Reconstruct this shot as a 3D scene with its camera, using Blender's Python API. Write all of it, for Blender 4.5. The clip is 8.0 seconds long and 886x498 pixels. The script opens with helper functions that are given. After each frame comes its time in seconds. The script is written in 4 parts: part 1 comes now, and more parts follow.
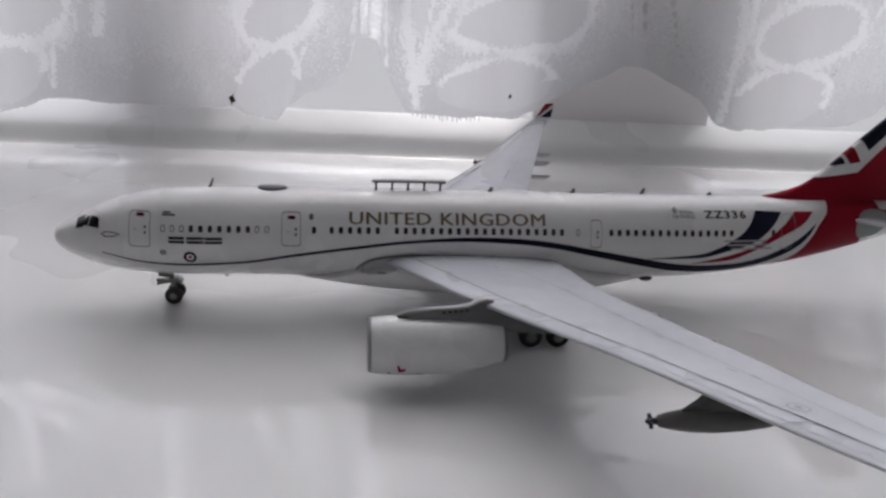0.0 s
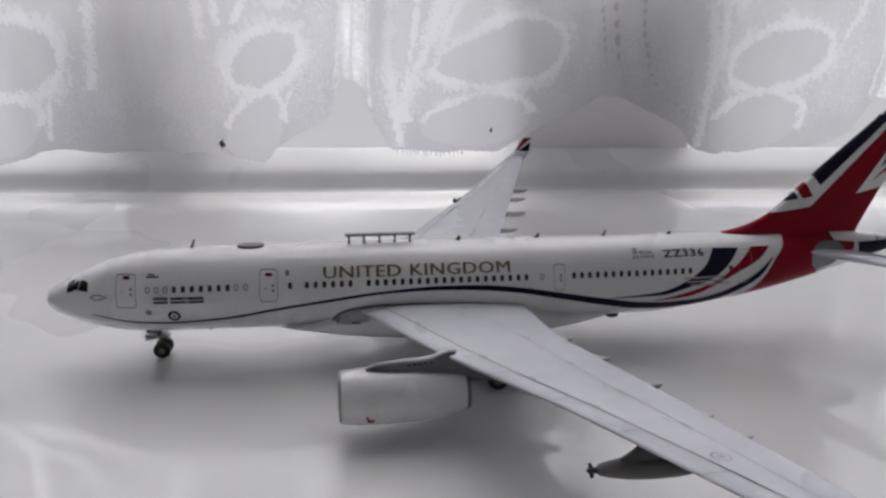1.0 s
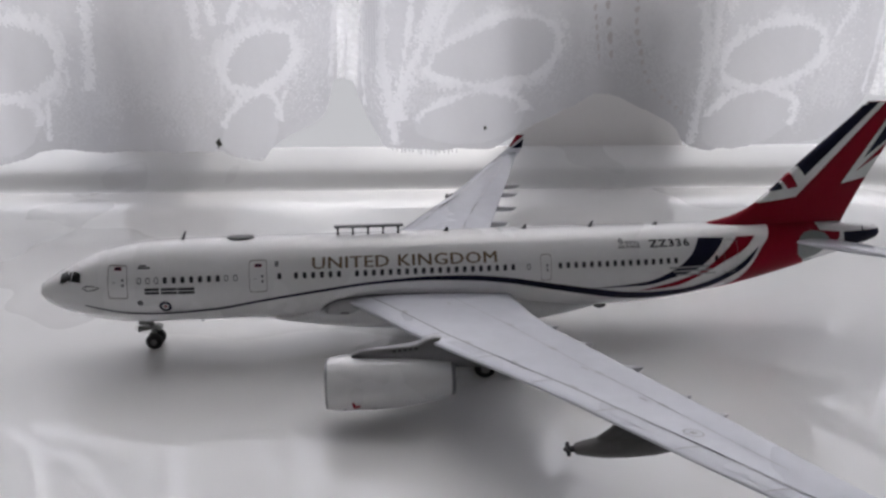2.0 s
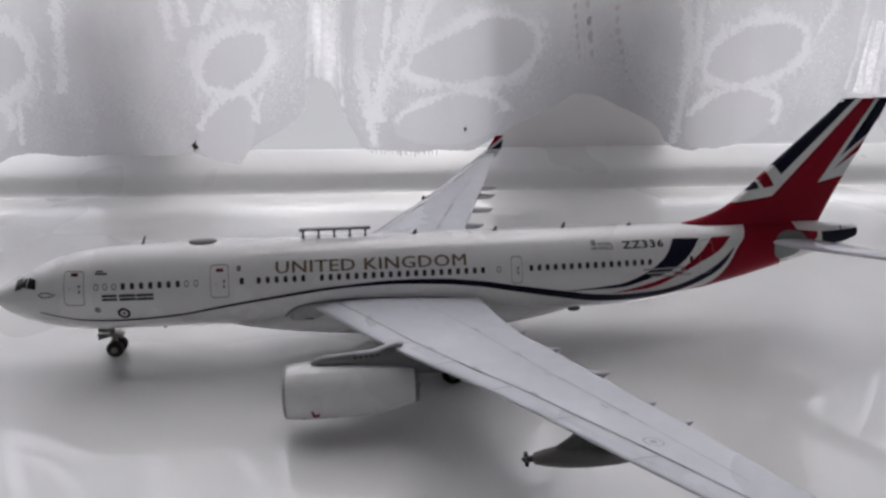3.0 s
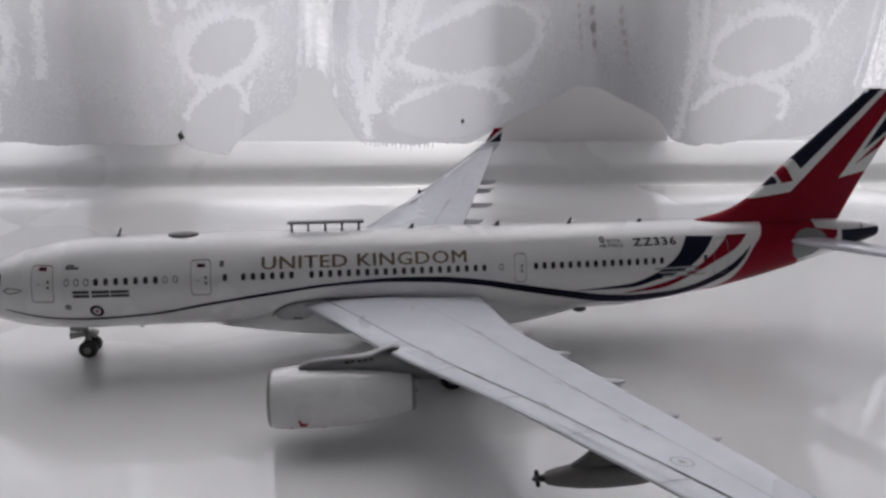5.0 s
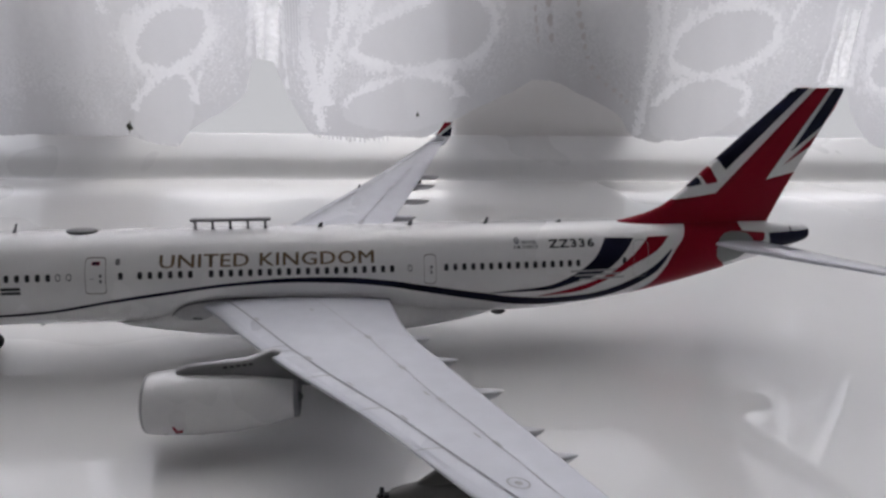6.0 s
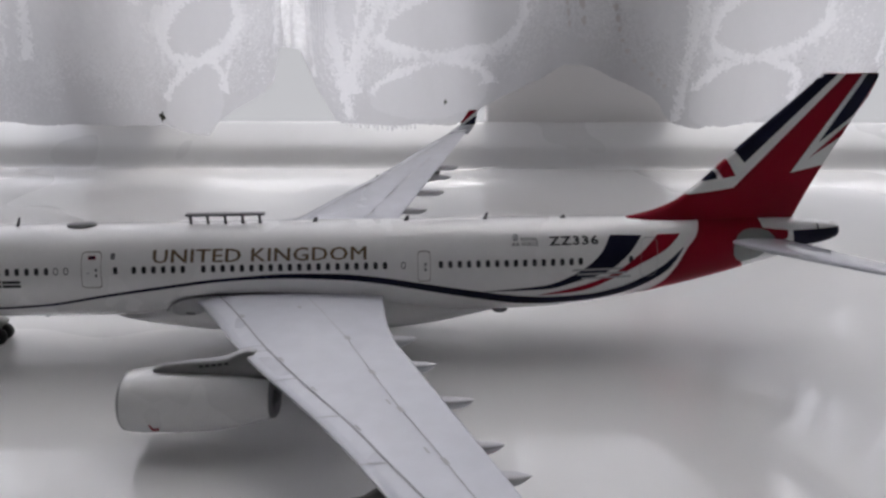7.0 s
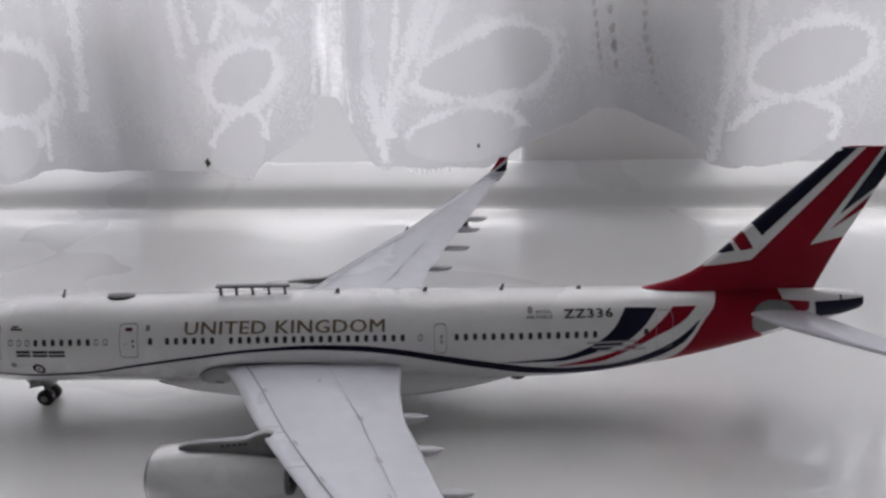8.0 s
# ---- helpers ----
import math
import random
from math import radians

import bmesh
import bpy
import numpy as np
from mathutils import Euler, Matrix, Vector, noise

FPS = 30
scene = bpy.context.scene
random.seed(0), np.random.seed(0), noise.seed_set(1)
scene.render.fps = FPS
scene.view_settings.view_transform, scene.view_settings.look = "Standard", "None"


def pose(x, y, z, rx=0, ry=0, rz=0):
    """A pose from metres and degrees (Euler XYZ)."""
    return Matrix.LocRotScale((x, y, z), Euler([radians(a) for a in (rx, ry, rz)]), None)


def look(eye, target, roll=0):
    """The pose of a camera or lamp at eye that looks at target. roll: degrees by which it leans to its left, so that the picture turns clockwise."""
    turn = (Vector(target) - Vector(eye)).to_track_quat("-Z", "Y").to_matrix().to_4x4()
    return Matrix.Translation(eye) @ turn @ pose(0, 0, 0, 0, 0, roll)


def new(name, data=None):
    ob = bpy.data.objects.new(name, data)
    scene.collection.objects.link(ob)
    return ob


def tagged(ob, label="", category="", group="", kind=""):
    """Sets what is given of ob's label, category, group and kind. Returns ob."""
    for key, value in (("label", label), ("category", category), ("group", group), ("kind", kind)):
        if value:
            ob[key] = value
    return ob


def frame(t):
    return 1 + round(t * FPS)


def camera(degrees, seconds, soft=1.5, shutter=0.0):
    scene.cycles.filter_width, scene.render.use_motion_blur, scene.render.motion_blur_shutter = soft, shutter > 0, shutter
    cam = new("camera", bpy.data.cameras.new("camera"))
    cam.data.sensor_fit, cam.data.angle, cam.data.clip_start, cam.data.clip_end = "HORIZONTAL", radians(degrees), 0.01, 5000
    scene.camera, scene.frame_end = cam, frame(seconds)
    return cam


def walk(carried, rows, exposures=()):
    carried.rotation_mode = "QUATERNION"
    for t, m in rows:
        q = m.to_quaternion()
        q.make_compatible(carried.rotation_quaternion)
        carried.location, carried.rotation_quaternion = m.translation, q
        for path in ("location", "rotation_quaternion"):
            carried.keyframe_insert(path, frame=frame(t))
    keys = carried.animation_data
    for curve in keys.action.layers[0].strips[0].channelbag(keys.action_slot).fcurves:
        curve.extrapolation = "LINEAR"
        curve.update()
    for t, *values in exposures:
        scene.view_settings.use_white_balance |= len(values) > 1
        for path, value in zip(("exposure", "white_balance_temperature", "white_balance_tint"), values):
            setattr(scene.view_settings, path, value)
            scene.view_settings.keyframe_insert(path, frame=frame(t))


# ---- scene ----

# One unit (u) is 25 mm: the model airliner is 5.88 u, or 147 mm, long. K turns units into metres.
K = 0.025

cam = camera(64.9, 8.0, soft=2.6)
PATH = [
    (0, (1.811, -4.257, 1.965), (2.066, -2.400, 1.267), 3.1),
    (0.2, (1.855, -4.291, 2.057), (2.103, -2.440, 1.342), 2.2),
    (0.3, (1.890, -4.337, 2.104), (2.140, -2.486, 1.389), 1.7),
    (0.5, (1.832, -4.305, 2.209), (2.076, -2.445, 1.516), 0.5),
    (0.7, (1.922, -4.366, 2.341), (2.156, -2.499, 1.663), 0.6),
    (0.8, (2.021, -4.397, 2.366), (2.254, -2.527, 1.697), 0.6),
    (1, (2.039, -4.422, 2.279), (2.268, -2.551, 1.611), 0.6),
    (1.2, (2.075, -4.442, 2.217), (2.299, -2.568, 1.555), 0.2),
    (2.3, (2.160, -4.530, 2.206), (2.377, -2.651, 1.555), 0.2),
    (2.5, (2.195, -4.509, 2.188), (2.416, -2.629, 1.541), 0.2),
    (3, (2.329, -4.434, 2.173), (2.560, -2.556, 1.526), -0.1),
    (3.5, (2.312, -4.392, 2.138), (2.551, -2.514, 1.494), 0.3),
    (4, (2.299, -4.298, 2.078), (2.543, -2.422, 1.430), 0.4),
    (4.2, (2.259, -4.275, 2.041), (2.506, -2.402, 1.385), 0.6),
    (5.3, (2.420, -4.131, 2.105), (2.678, -2.258, 1.452), 0.7),
    (5.5, (2.558, -4.141, 2.158), (2.819, -2.269, 1.504), 0.9),
    (5.8, (2.775, -4.123, 2.113), (3.032, -2.255, 1.445), 1.4),
    (6, (2.895, -4.090, 2.089), (3.142, -2.225, 1.410), 1.2),
    (6.2, (3.011, -4.099, 2.090), (3.239, -2.232, 1.408), 0.3),
    (6.3, (3.029, -4.089, 2.119), (3.252, -2.223, 1.434), 0.3),
    (6.5, (3.018, -4.090, 2.198), (3.219, -2.222, 1.513), 0.6),
    (6.7, (3.150, -4.050, 2.251), (3.313, -2.182, 1.556), 0.2),
    (6.8, (3.186, -4.010, 2.211), (3.317, -2.141, 1.510), 0.2),
    (7, (3.297, -3.971, 2.122), (3.367, -2.109, 1.396), -0.2),
    (7.2, (3.387, -4.082, 2.347), (3.402, -2.220, 1.616), -0.9),
    (7.3, (3.378, -4.114, 2.394), (3.369, -2.253, 1.662), -0.9),
    (7.5, (3.442, -4.049, 2.506), (3.386, -2.188, 1.777), -1.3),
    (7.7, (3.413, -3.950, 2.540), (3.325, -2.081, 1.832), -2.3),
    (8, (3.522, -3.938, 2.522), (3.440, -2.068, 1.818), -2.0),
]
walk(cam, [(t, look([K * c for c in eye], [K * c for c in target], roll)) for t, eye, target, roll in PATH])

# ---------------------------------------------------------------- light
EXPOSURE = 0.0
scene.view_settings.exposure = EXPOSURE
world = bpy.data.worlds.new("overcast_sky")
scene.world = world
world.use_nodes = True
wn, wl = world.node_tree.nodes, world.node_tree.links
sky = wn.new("ShaderNodeTexSky")
sky.sky_type, sky.sun_disc = "NISHITA", False
sky.sun_elevation, sky.sun_rotation = radians(48), radians(20)
sky.air_density, sky.dust_density = 1.0, 4.0
soften = wn.new("ShaderNodeHueSaturation")
soften.inputs["Saturation"].default_value = 0.25
wl.new(sky.outputs["Color"], soften.inputs["Color"])
wl.new(soften.outputs["Color"], wn["Background"].inputs["Color"])
wn["Background"].inputs["Strength"].default_value = 0.15

sun = new("sun", bpy.data.lights.new("sun", "SUN"))
sun.data.energy, sun.data.angle, sun.data.color = 0.5, radians(20), (1.0, 0.97, 0.93)
sun.matrix_world = look((0.4, 2.0, 2.4), (0, 0, 0))

window_light = new("window_light", bpy.data.lights.new("window_light", "AREA"))
window_light.data.shape, window_light.data.size, window_light.data.size_y = "RECTANGLE", 2.8, 0.46
window_light.data.energy, window_light.data.color = 8.3, (0.975, 0.968, 1.085)
window_light.matrix_world = pose(0.02, 1.02, 0.77, -55, 0, 0)


# ---------------------------------------------------------------- materials
def material(name, colour, rough=0.5, metal=0.0, vary=0.06, grain=40.0, bump=0.0, coat=0.0, blotch=0.0, spec=0.5, polish=0.06):
    """A painted, plastic or metal surface with fine grain, larger blotches and slight relief; sizes in cycles per metre."""
    m = bpy.data.materials.new(name)
    m.use_nodes = True
    n, l = m.node_tree.nodes, m.node_tree.links
    b = n["Principled BSDF"]
    b.inputs["Roughness"].default_value, b.inputs["Metallic"].default_value = rough, metal
    b.inputs["Coat Weight"].default_value, b.inputs["Coat Roughness"].default_value = coat, polish
    b.inputs["Specular IOR Level"].default_value = spec
    where = n.new("ShaderNodeTexCoord")
    fine, broad = n.new("ShaderNodeTexNoise"), n.new("ShaderNodeTexNoise")
    fine.inputs["Scale"].default_value, fine.inputs["Detail"].default_value = grain * 12, 6
    broad.inputs["Scale"].default_value, broad.inputs["Detail"].default_value = grain, 3
    for t in (fine, broad):
        l.new(where.outputs["Object"], t.inputs["Vector"])
    mix = n.new("ShaderNodeMix")
    mix.data_type = "FLOAT"
    mix.inputs[0].default_value = 0.5
    l.new(fine.outputs["Fac"], mix.inputs[2])
    l.new(broad.outputs["Fac"], mix.inputs[3])
    ramp = n.new("ShaderNodeMapRange")
    ramp.inputs["From Min"].default_value, ramp.inputs["From Max"].default_value = 0.3, 0.7
    ramp.inputs["To Min"].default_value, ramp.inputs["To Max"].default_value = 1 - vary, 1 + vary
    l.new(mix.outputs[0], ramp.inputs["Value"])
    scale = n.new("ShaderNodeVectorMath")
    scale.operation = "SCALE"
    scale.inputs[0].default_value = colour
    l.new(ramp.outputs["Result"], scale.inputs["Scale"])
    l.new(scale.outputs["Vector"], b.inputs["Base Color"])
    r2 = n.new("ShaderNodeMapRange")
    r2.inputs["From Min"].default_value, r2.inputs["From Max"].default_value = 0.3, 0.7
    r2.inputs["To Min"].default_value, r2.inputs["To Max"].default_value = max(0.02, rough - 0.05 - blotch), min(1, rough + 0.05 + blotch)
    l.new(broad.outputs["Fac"], r2.inputs["Value"])
    l.new(r2.outputs["Result"], b.inputs["Roughness"])
    if bump:
        bp = n.new("ShaderNodeBump")
        bp.inputs["Strength"].default_value, bp.inputs["Distance"].default_value = bump, 0.0004
        l.new(fine.outputs["Fac"], bp.inputs["Height"])
        l.new(bp.outputs["Normal"], b.inputs["Normal"])
    return m


WHITE = material("white_model_paint", (0.85, 0.845, 0.84), 0.26, vary=0.03, grain=60, coat=0.9)
GREY = material("pale_grey_wing_paint", (0.70, 0.71, 0.765), 0.28, vary=0.07, grain=34, coat=0.6, blotch=0.12)
SILVER = material("silver_leading_edge_paint", (0.62, 0.63, 0.66), 0.3, metal=0.25, vary=0.04, grain=60)
BARE = material("bare_grey_metal", (0.30, 0.31, 0.30), 0.4, metal=0.3, vary=0.1, grain=80)
MIDGREY = material("mid_grey_paint", (0.22, 0.22, 0.225), 0.45, vary=0.1, grain=80)
DARKGREY = material("dark_grey_paint", (0.09, 0.09, 0.095), 0.5, vary=0.12, grain=80)
LINE = material("panel_line_print", (0.17, 0.17, 0.18), 0.5, vary=0.2, grain=200)
FAINT = material("fine_grey_print", (0.42, 0.415, 0.425), 0.5, vary=0.15, grain=200)
NAVY = material("navy_print", (0.010, 0.011, 0.036), 0.45, vary=0.15, grain=80, spec=0.15)
RED = material("deep_red_print", (0.28, 0.004, 0.020), 0.45, vary=0.08, grain=60, spec=0.12)
LIP = material("dull_metal_lip", (0.36, 0.36, 0.365), 0.35, metal=0.4, vary=0.1, grain=80)
HINGE = material("dark_slat_line_print", (0.33, 0.33, 0.36), 0.5, vary=0.2, grain=200)
SLAT = material("slat_line_print", (0.50, 0.50, 0.52), 0.5, vary=0.2, grain=200)
PYLON = material("dark_grey_pylon_paint", (0.20, 0.20, 0.205), 0.45, vary=0.08, grain=80)
DOORLINE = material("brown_door_line_print", (0.27, 0.235, 0.225), 0.5, vary=0.2, grain=200)
FAIRGREY = material("grey_fairing_paint", (0.62, 0.62, 0.64), 0.4, vary=0.06, grain=60)
GOLD = material("bronze_print", (0.165, 0.105, 0.05), 0.4, vary=0.25, grain=120)
POCKET = material("grey_recess_paint", (0.56, 0.56, 0.57), 0.45, vary=0.06, grain=80)
SLATTED = material("pale_slat_paint", (0.735, 0.745, 0.80), 0.28, vary=0.06, grain=60, coat=0.5)
PODGREY = material("dark_pod_paint", (0.13, 0.125, 0.12), 0.5, vary=0.12, grain=80)
INK = material("black_print", (0.02, 0.02, 0.025), 0.4, vary=0.2, grain=120)
GLASSY = material("black_windscreen_print", (0.012, 0.013, 0.014), 0.15, vary=0.1, grain=80)
RUBBER = material("black_tyre", (0.018, 0.018, 0.018), 0.6, vary=0.2, grain=150, bump=0.2)
HUB = material("grey_metal_hub", (0.30, 0.30, 0.29), 0.4, metal=0.6, vary=0.1, grain=150)
STEEL = material("dull_landing_gear_metal", (0.26, 0.26, 0.25), 0.45, metal=0.4, vary=0.12, grain=150)
SILL = material("glossy_white_sill_paint", (0.83, 0.825, 0.815), 0.30, vary=0.02, grain=9, coat=1.0, blotch=0.03, spec=0.5, polish=0.055)
FRAME = material("white_window_frame_plastic", (0.84, 0.84, 0.842), 0.3, vary=0.02, grain=20)
WALL = material("white_wall_paint", (0.88, 0.87, 0.855), 0.9, vary=0.03, grain=4, bump=0.3)
CEIL = material("white_ceiling_paint", (0.86, 0.86, 0.845), 0.95, vary=0.02, grain=4, bump=0.2)
CARPET = material("beige_carpet", (0.56, 0.53, 0.49), 1.0, vary=0.15, grain=30, bump=0.8)
PAVING = material("pale_paving", (0.52, 0.52, 0.525), 0.9, vary=0.12, grain=3, bump=0.4)
SPECK = material("dark_fluff", (0.05, 0.05, 0.03), 0.9, vary=0.3, grain=300)


def net_material(name, colour, open_share, through_share, weave, depth, blur=0.0):
    """Backlit net: threads that scatter and pass light, with a weave of open holes; weave in cycles per metre.
    With blur the holes are filled with fine thread that bends the light a little, as in a dense net."""
    m = bpy.data.materials.new(name)
    m.use_nodes = True
    n, l = m.node_tree.nodes, m.node_tree.links
    n.remove(n["Principled BSDF"])
    front, back, hole = n.new("ShaderNodeBsdfDiffuse"), n.new("ShaderNodeBsdfTranslucent"), n.new("ShaderNodeBsdfRefraction" if blur else "ShaderNodeBsdfTransparent")
    if blur:
        hole.inputs["Roughness"].default_value, hole.inputs["IOR"].default_value = blur, 1.2
    front.inputs["Color"].default_value = back.inputs["Color"].default_value = (*colour, 1)
    cloth, out = n.new("ShaderNodeMixShader"), n.new("ShaderNodeMixShader")
    cloth.inputs[0].default_value = through_share
    l.new(front.outputs[0], cloth.inputs[1])
    l.new(back.outputs[0], cloth.inputs[2])
    where = n.new("ShaderNodeTexCoord")
    stretch = n.new("ShaderNodeMapping")
    stretch.inputs["Scale"].default_value = (1.0, 1.0, 0.35)
    l.new(where.outputs["Object"], stretch.inputs["Vector"])
    streak, mesh_hole = n.new("ShaderNodeTexNoise"), n.new("ShaderNodeTexNoise")
    streak.inputs["Scale"].default_value, streak.inputs["Detail"].default_value = weave * 0.12, 4
    mesh_hole.inputs["Scale"].default_value, mesh_hole.inputs["Detail"].default_value = weave, 2
    l.new(stretch.outputs["Vector"], streak.inputs["Vector"])
    l.new(where.outputs["Object"], mesh_hole.inputs["Vector"])
    add = n.new("ShaderNodeMath")
    add.operation = "MULTIPLY_ADD"
    l.new(mesh_hole.outputs["Fac"], add.inputs[0])
    add.inputs[1].default_value = 0.4
    l.new(streak.outputs["Fac"], add.inputs[2])
    share = n.new("ShaderNodeMapRange")
    share.inputs["From Min"].default_value, share.inputs["From Max"].default_value = 0.5, 0.9
    share.inputs["To Min"].default_value, share.inputs["To Max"].default_value = max(0, open_share - depth), min(1, open_share + depth)
    l.new(add.outputs[0], share.inputs["Value"])
    l.new(share.outputs["Result"], out.inputs[0])
    l.new(cloth.outputs[0], out.inputs[1])
    l.new(hole.outputs[0], out.inputs[2])
    l.new(out.outputs[0], n["Material Output"].inputs["Surface"])
    return m


NET = net_material("white_net", (0.585, 0.585, 0.602), 0.125, 0.74, 800, 0.08, 0.65)
PETAL = net_material("dense_net_petal", (0.57, 0.57, 0.586), 0.11, 0.72, 800, 0.03, 0.65)
CORD = net_material("white_cord", (0.705, 0.705, 0.722), 0.16, 0.75, 1000, 0.13, 0.65)
OPENWORK = net_material("open_net", (0.88, 0.88, 0.89), 0.50, 0.75, 900, 0.28)
STREAK = net_material("wide_open_net", (0.85, 0.85, 0.86), 0.93, 0.7, 900, 0.06)
HALO = net_material("loose_stitching", (0.655, 0.655, 0.672), 0.15, 0.745, 900, 0.10, 0.65)
# translucent stuff of the added ledge blocks; the through share sets their shading
MILKY = net_material("milky_shade_block", (0.85, 0.84, 0.835), 0.0, 0.45, 300, 0.0)
FROSTED = net_material("frosted_shade_block", (0.77, 0.76, 0.755), 0.0, 0.265, 300, 0.0)
AIRY = net_material("light_passing_upper_net", (0.78, 0.78, 0.797), 0.19, 0.80, 800, 0.08, 0.6)
HEMBAND = net_material("doubled_net_hem", (0.52, 0.52, 0.536), 0.105, 0.72, 800, 0.04, 0.65)
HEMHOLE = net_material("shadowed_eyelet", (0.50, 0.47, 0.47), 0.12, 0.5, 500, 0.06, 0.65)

PANE = bpy.data.materials.new("window_glass")
PANE.use_nodes = True
PANE.node_tree.nodes["Principled BSDF"].inputs["Transmission Weight"].default_value = 1.0
PANE.node_tree.nodes["Principled BSDF"].inputs["Roughness"].default_value = 0.0
PANE.node_tree.nodes["Principled BSDF"].inputs["IOR"].default_value = 1.12


# ---------------------------------------------------------------- mesh helpers
def part(name, bm, mat, parent=None, label="", smooth=True):
    """Links a bmesh, built in units, as one mesh object in metres."""
    bmesh.ops.scale(bm, vec=(K, K, K), verts=bm.verts)
    me = bpy.data.meshes.new(name)
    bm.to_mesh(me)
    bm.free()
    for p in me.polygons:
        p.use_smooth = smooth
    me.materials.append(mat)
    ob = new(name, me)
    ob.parent = parent
    if parent and parent.type == "EMPTY":
        ob.matrix_parent_inverse = Matrix.Translation(parent.location).inverted()
    if label:
        tagged(ob, label)
    return ob


def thing(name, label, category, at=(0, 0, 0), group="", kind=""):
    return tagged(new_at(name, at), label, category, group, kind)


def new_at(name, at):
    ob = new(name)
    ob.empty_display_size = 0.01
    ob.location = [K * c for c in at]
    return ob


def loft(rings, cap=True, closed=True):
    """Rings of equally many points, joined in order."""
    bm = bmesh.new()
    rows = [[bm.verts.new(p) for p in ring] for ring in rings]
    count = len(rows[0])
    for a, b in zip(rows, rows[1:]):
        for i in range(count if closed else count - 1):
            j = (i + 1) % count
            bm.faces.new((a[i], a[j], b[j], b[i]))
    if cap and closed:
        bm.faces.new(rows[0][::-1])
        bm.faces.new(rows[-1])
    bmesh.ops.recalc_face_normals(bm, faces=bm.faces)
    return bm


def round_x(profile, y, z, sides=32, flat=1.0):
    """Rings round an axis along x: (x, radius) pairs."""
    return [[(x, y + r * math.cos(2 * math.pi * i / sides), z + flat * r * math.sin(2 * math.pi * i / sides)) for i in range(sides)] for x, r in profile]


def box(lo, hi, bevel=0.0):
    bm = bmesh.new()
    bmesh.ops.create_cube(bm, size=1)
    for v in bm.verts:
        v.co = [(a + b) / 2 + c * (b - a) for a, b, c in zip(lo, hi, v.co)]
    if bevel:
        bmesh.ops.bevel(bm, geom=bm.edges[:], offset=bevel, segments=2, affect="EDGES", profile=0.5)
    return bm


def tube(points, radius, sides=8):
    """A round bar through the points, with closed ends; radius may be one value or one for each point."""
    radii = radius if isinstance(radius, (list, tuple)) else [radius] * len(points)
    pts = [Vector(p) for p in points]
    rings = []
    for i, p in enumerate(pts):
        way = (pts[min(i + 1, len(pts) - 1)] - pts[max(i - 1, 0)]).normalized()
        side = way.cross(Vector((0, 0, 1)) if abs(way.z) < 0.9 else Vector((1, 0, 0))).normalized()
        up = side.cross(way)
        rings.append([p + radii[i] * (math.cos(2 * math.pi * k / sides) * side + math.sin(2 * math.pi * k / sides) * up) for k in range(sides)])
    return loft(rings)


def flow(xs, ys):
    """A smooth curve through the points that overshoots none of them."""
    xs, ys = np.array(xs, float), np.array(ys, float)
    h, d = np.diff(xs), np.diff(ys) / np.diff(xs)
    m = np.r_[d[0], np.where(d[:-1] * d[1:] > 0, 2 * d[:-1] * d[1:] / (d[:-1] + d[1:] + 1e-12), 0), d[-1]]

    def value(x):
        x = min(max(x, xs[0]), xs[-1])
        i = int(min(max(np.searchsorted(xs, x) - 1, 0), len(h) - 1))
        t = (x - xs[i]) / h[i]
        return float((1 + 2 * t) * (1 - t) ** 2 * ys[i] + t * (1 - t) ** 2 * h[i] * m[i] + t * t * (3 - 2 * t) * ys[i + 1] + t * t * (t - 1) * h[i] * m[i + 1])

    return value


# ---------------------------------------------------------------- window wall frame of reference
# The window runs 3.7 degrees askew to the model. s: along the window, d: out of the room from its face, z: up.
ASKEW = -0.065
WX, WY = math.cos(math.atan(ASKEW)), math.sin(math.atan(ASKEW))


def win(s, d, z):
    return (2.5 + s * WX - d * WY, 4.30 + s * WY + d * WX, z)


def win_box(s0, s1, d0, d1, z0, z1, bevel=0.0):
    bm = box((s0, d0, z0), (s1, d1, z1), bevel)
    for v in bm.verts:
        v.co = win(*v.co)
    return bm


def win_sweep(profile, s0, s1, steps=2):
    """A profile of (d, z) drawn along the window."""
    return loft([[win(s0 + (s1 - s0) * i / steps, d, z) for d, z in profile] for i in range(steps + 1)])


def structure(name, bm, mat, label, category, smooth=False):
    return tagged(part(name, bm, mat, None, "", smooth), label, category, kind="structure")


# sill board with a rounded front edge
nose = [(-9.6 + 0.36 - 0.36 * math.cos(a), -0.36 + 0.36 * math.sin(a)) for a in np.linspace(-math.pi / 2, math.pi / 2, 9)]
structure("windowsill", win_sweep([(0.02, -0.72), *nose, (0.02, 0.0)], -30, 32, 1), SILL, "glossy white painted windowsill board", "windowsill")
# unseen room, kept small and pale to bounce fill light: sill stands 0.9 m over the floor
Z0, Z1 = -36.0, 60.0
structure("floor", win_box(-62, 66, -62, 8, Z0 - 2, Z0), CARPET, "beige carpeted floor", "floor")
structure("ceiling", win_box(-62, 66, -62, 8, Z1, Z1 + 2), CEIL, "plain white ceiling", "ceiling")
structure("wall_south", win_box(-62, 66, -64, -62, Z0, Z1), WALL, "plain white wall", "wall")
structure("wall_west", win_box(-64, -62, -64, 8, Z0, Z1), WALL, "plain white wall", "wall")
structure("wall_east", win_box(66, 68, -64, 8, Z0, Z1), WALL, "plain white wall", "wall")
structure("wall_north_below", win_sweep([(-1.5, Z0), (-1.5, -0.73), (1.49, -0.73), (1.49, -3.02), (8, -3.02), (8, Z0)], -62, 66, 1), WALL, "plain white wall below the window", "wall")
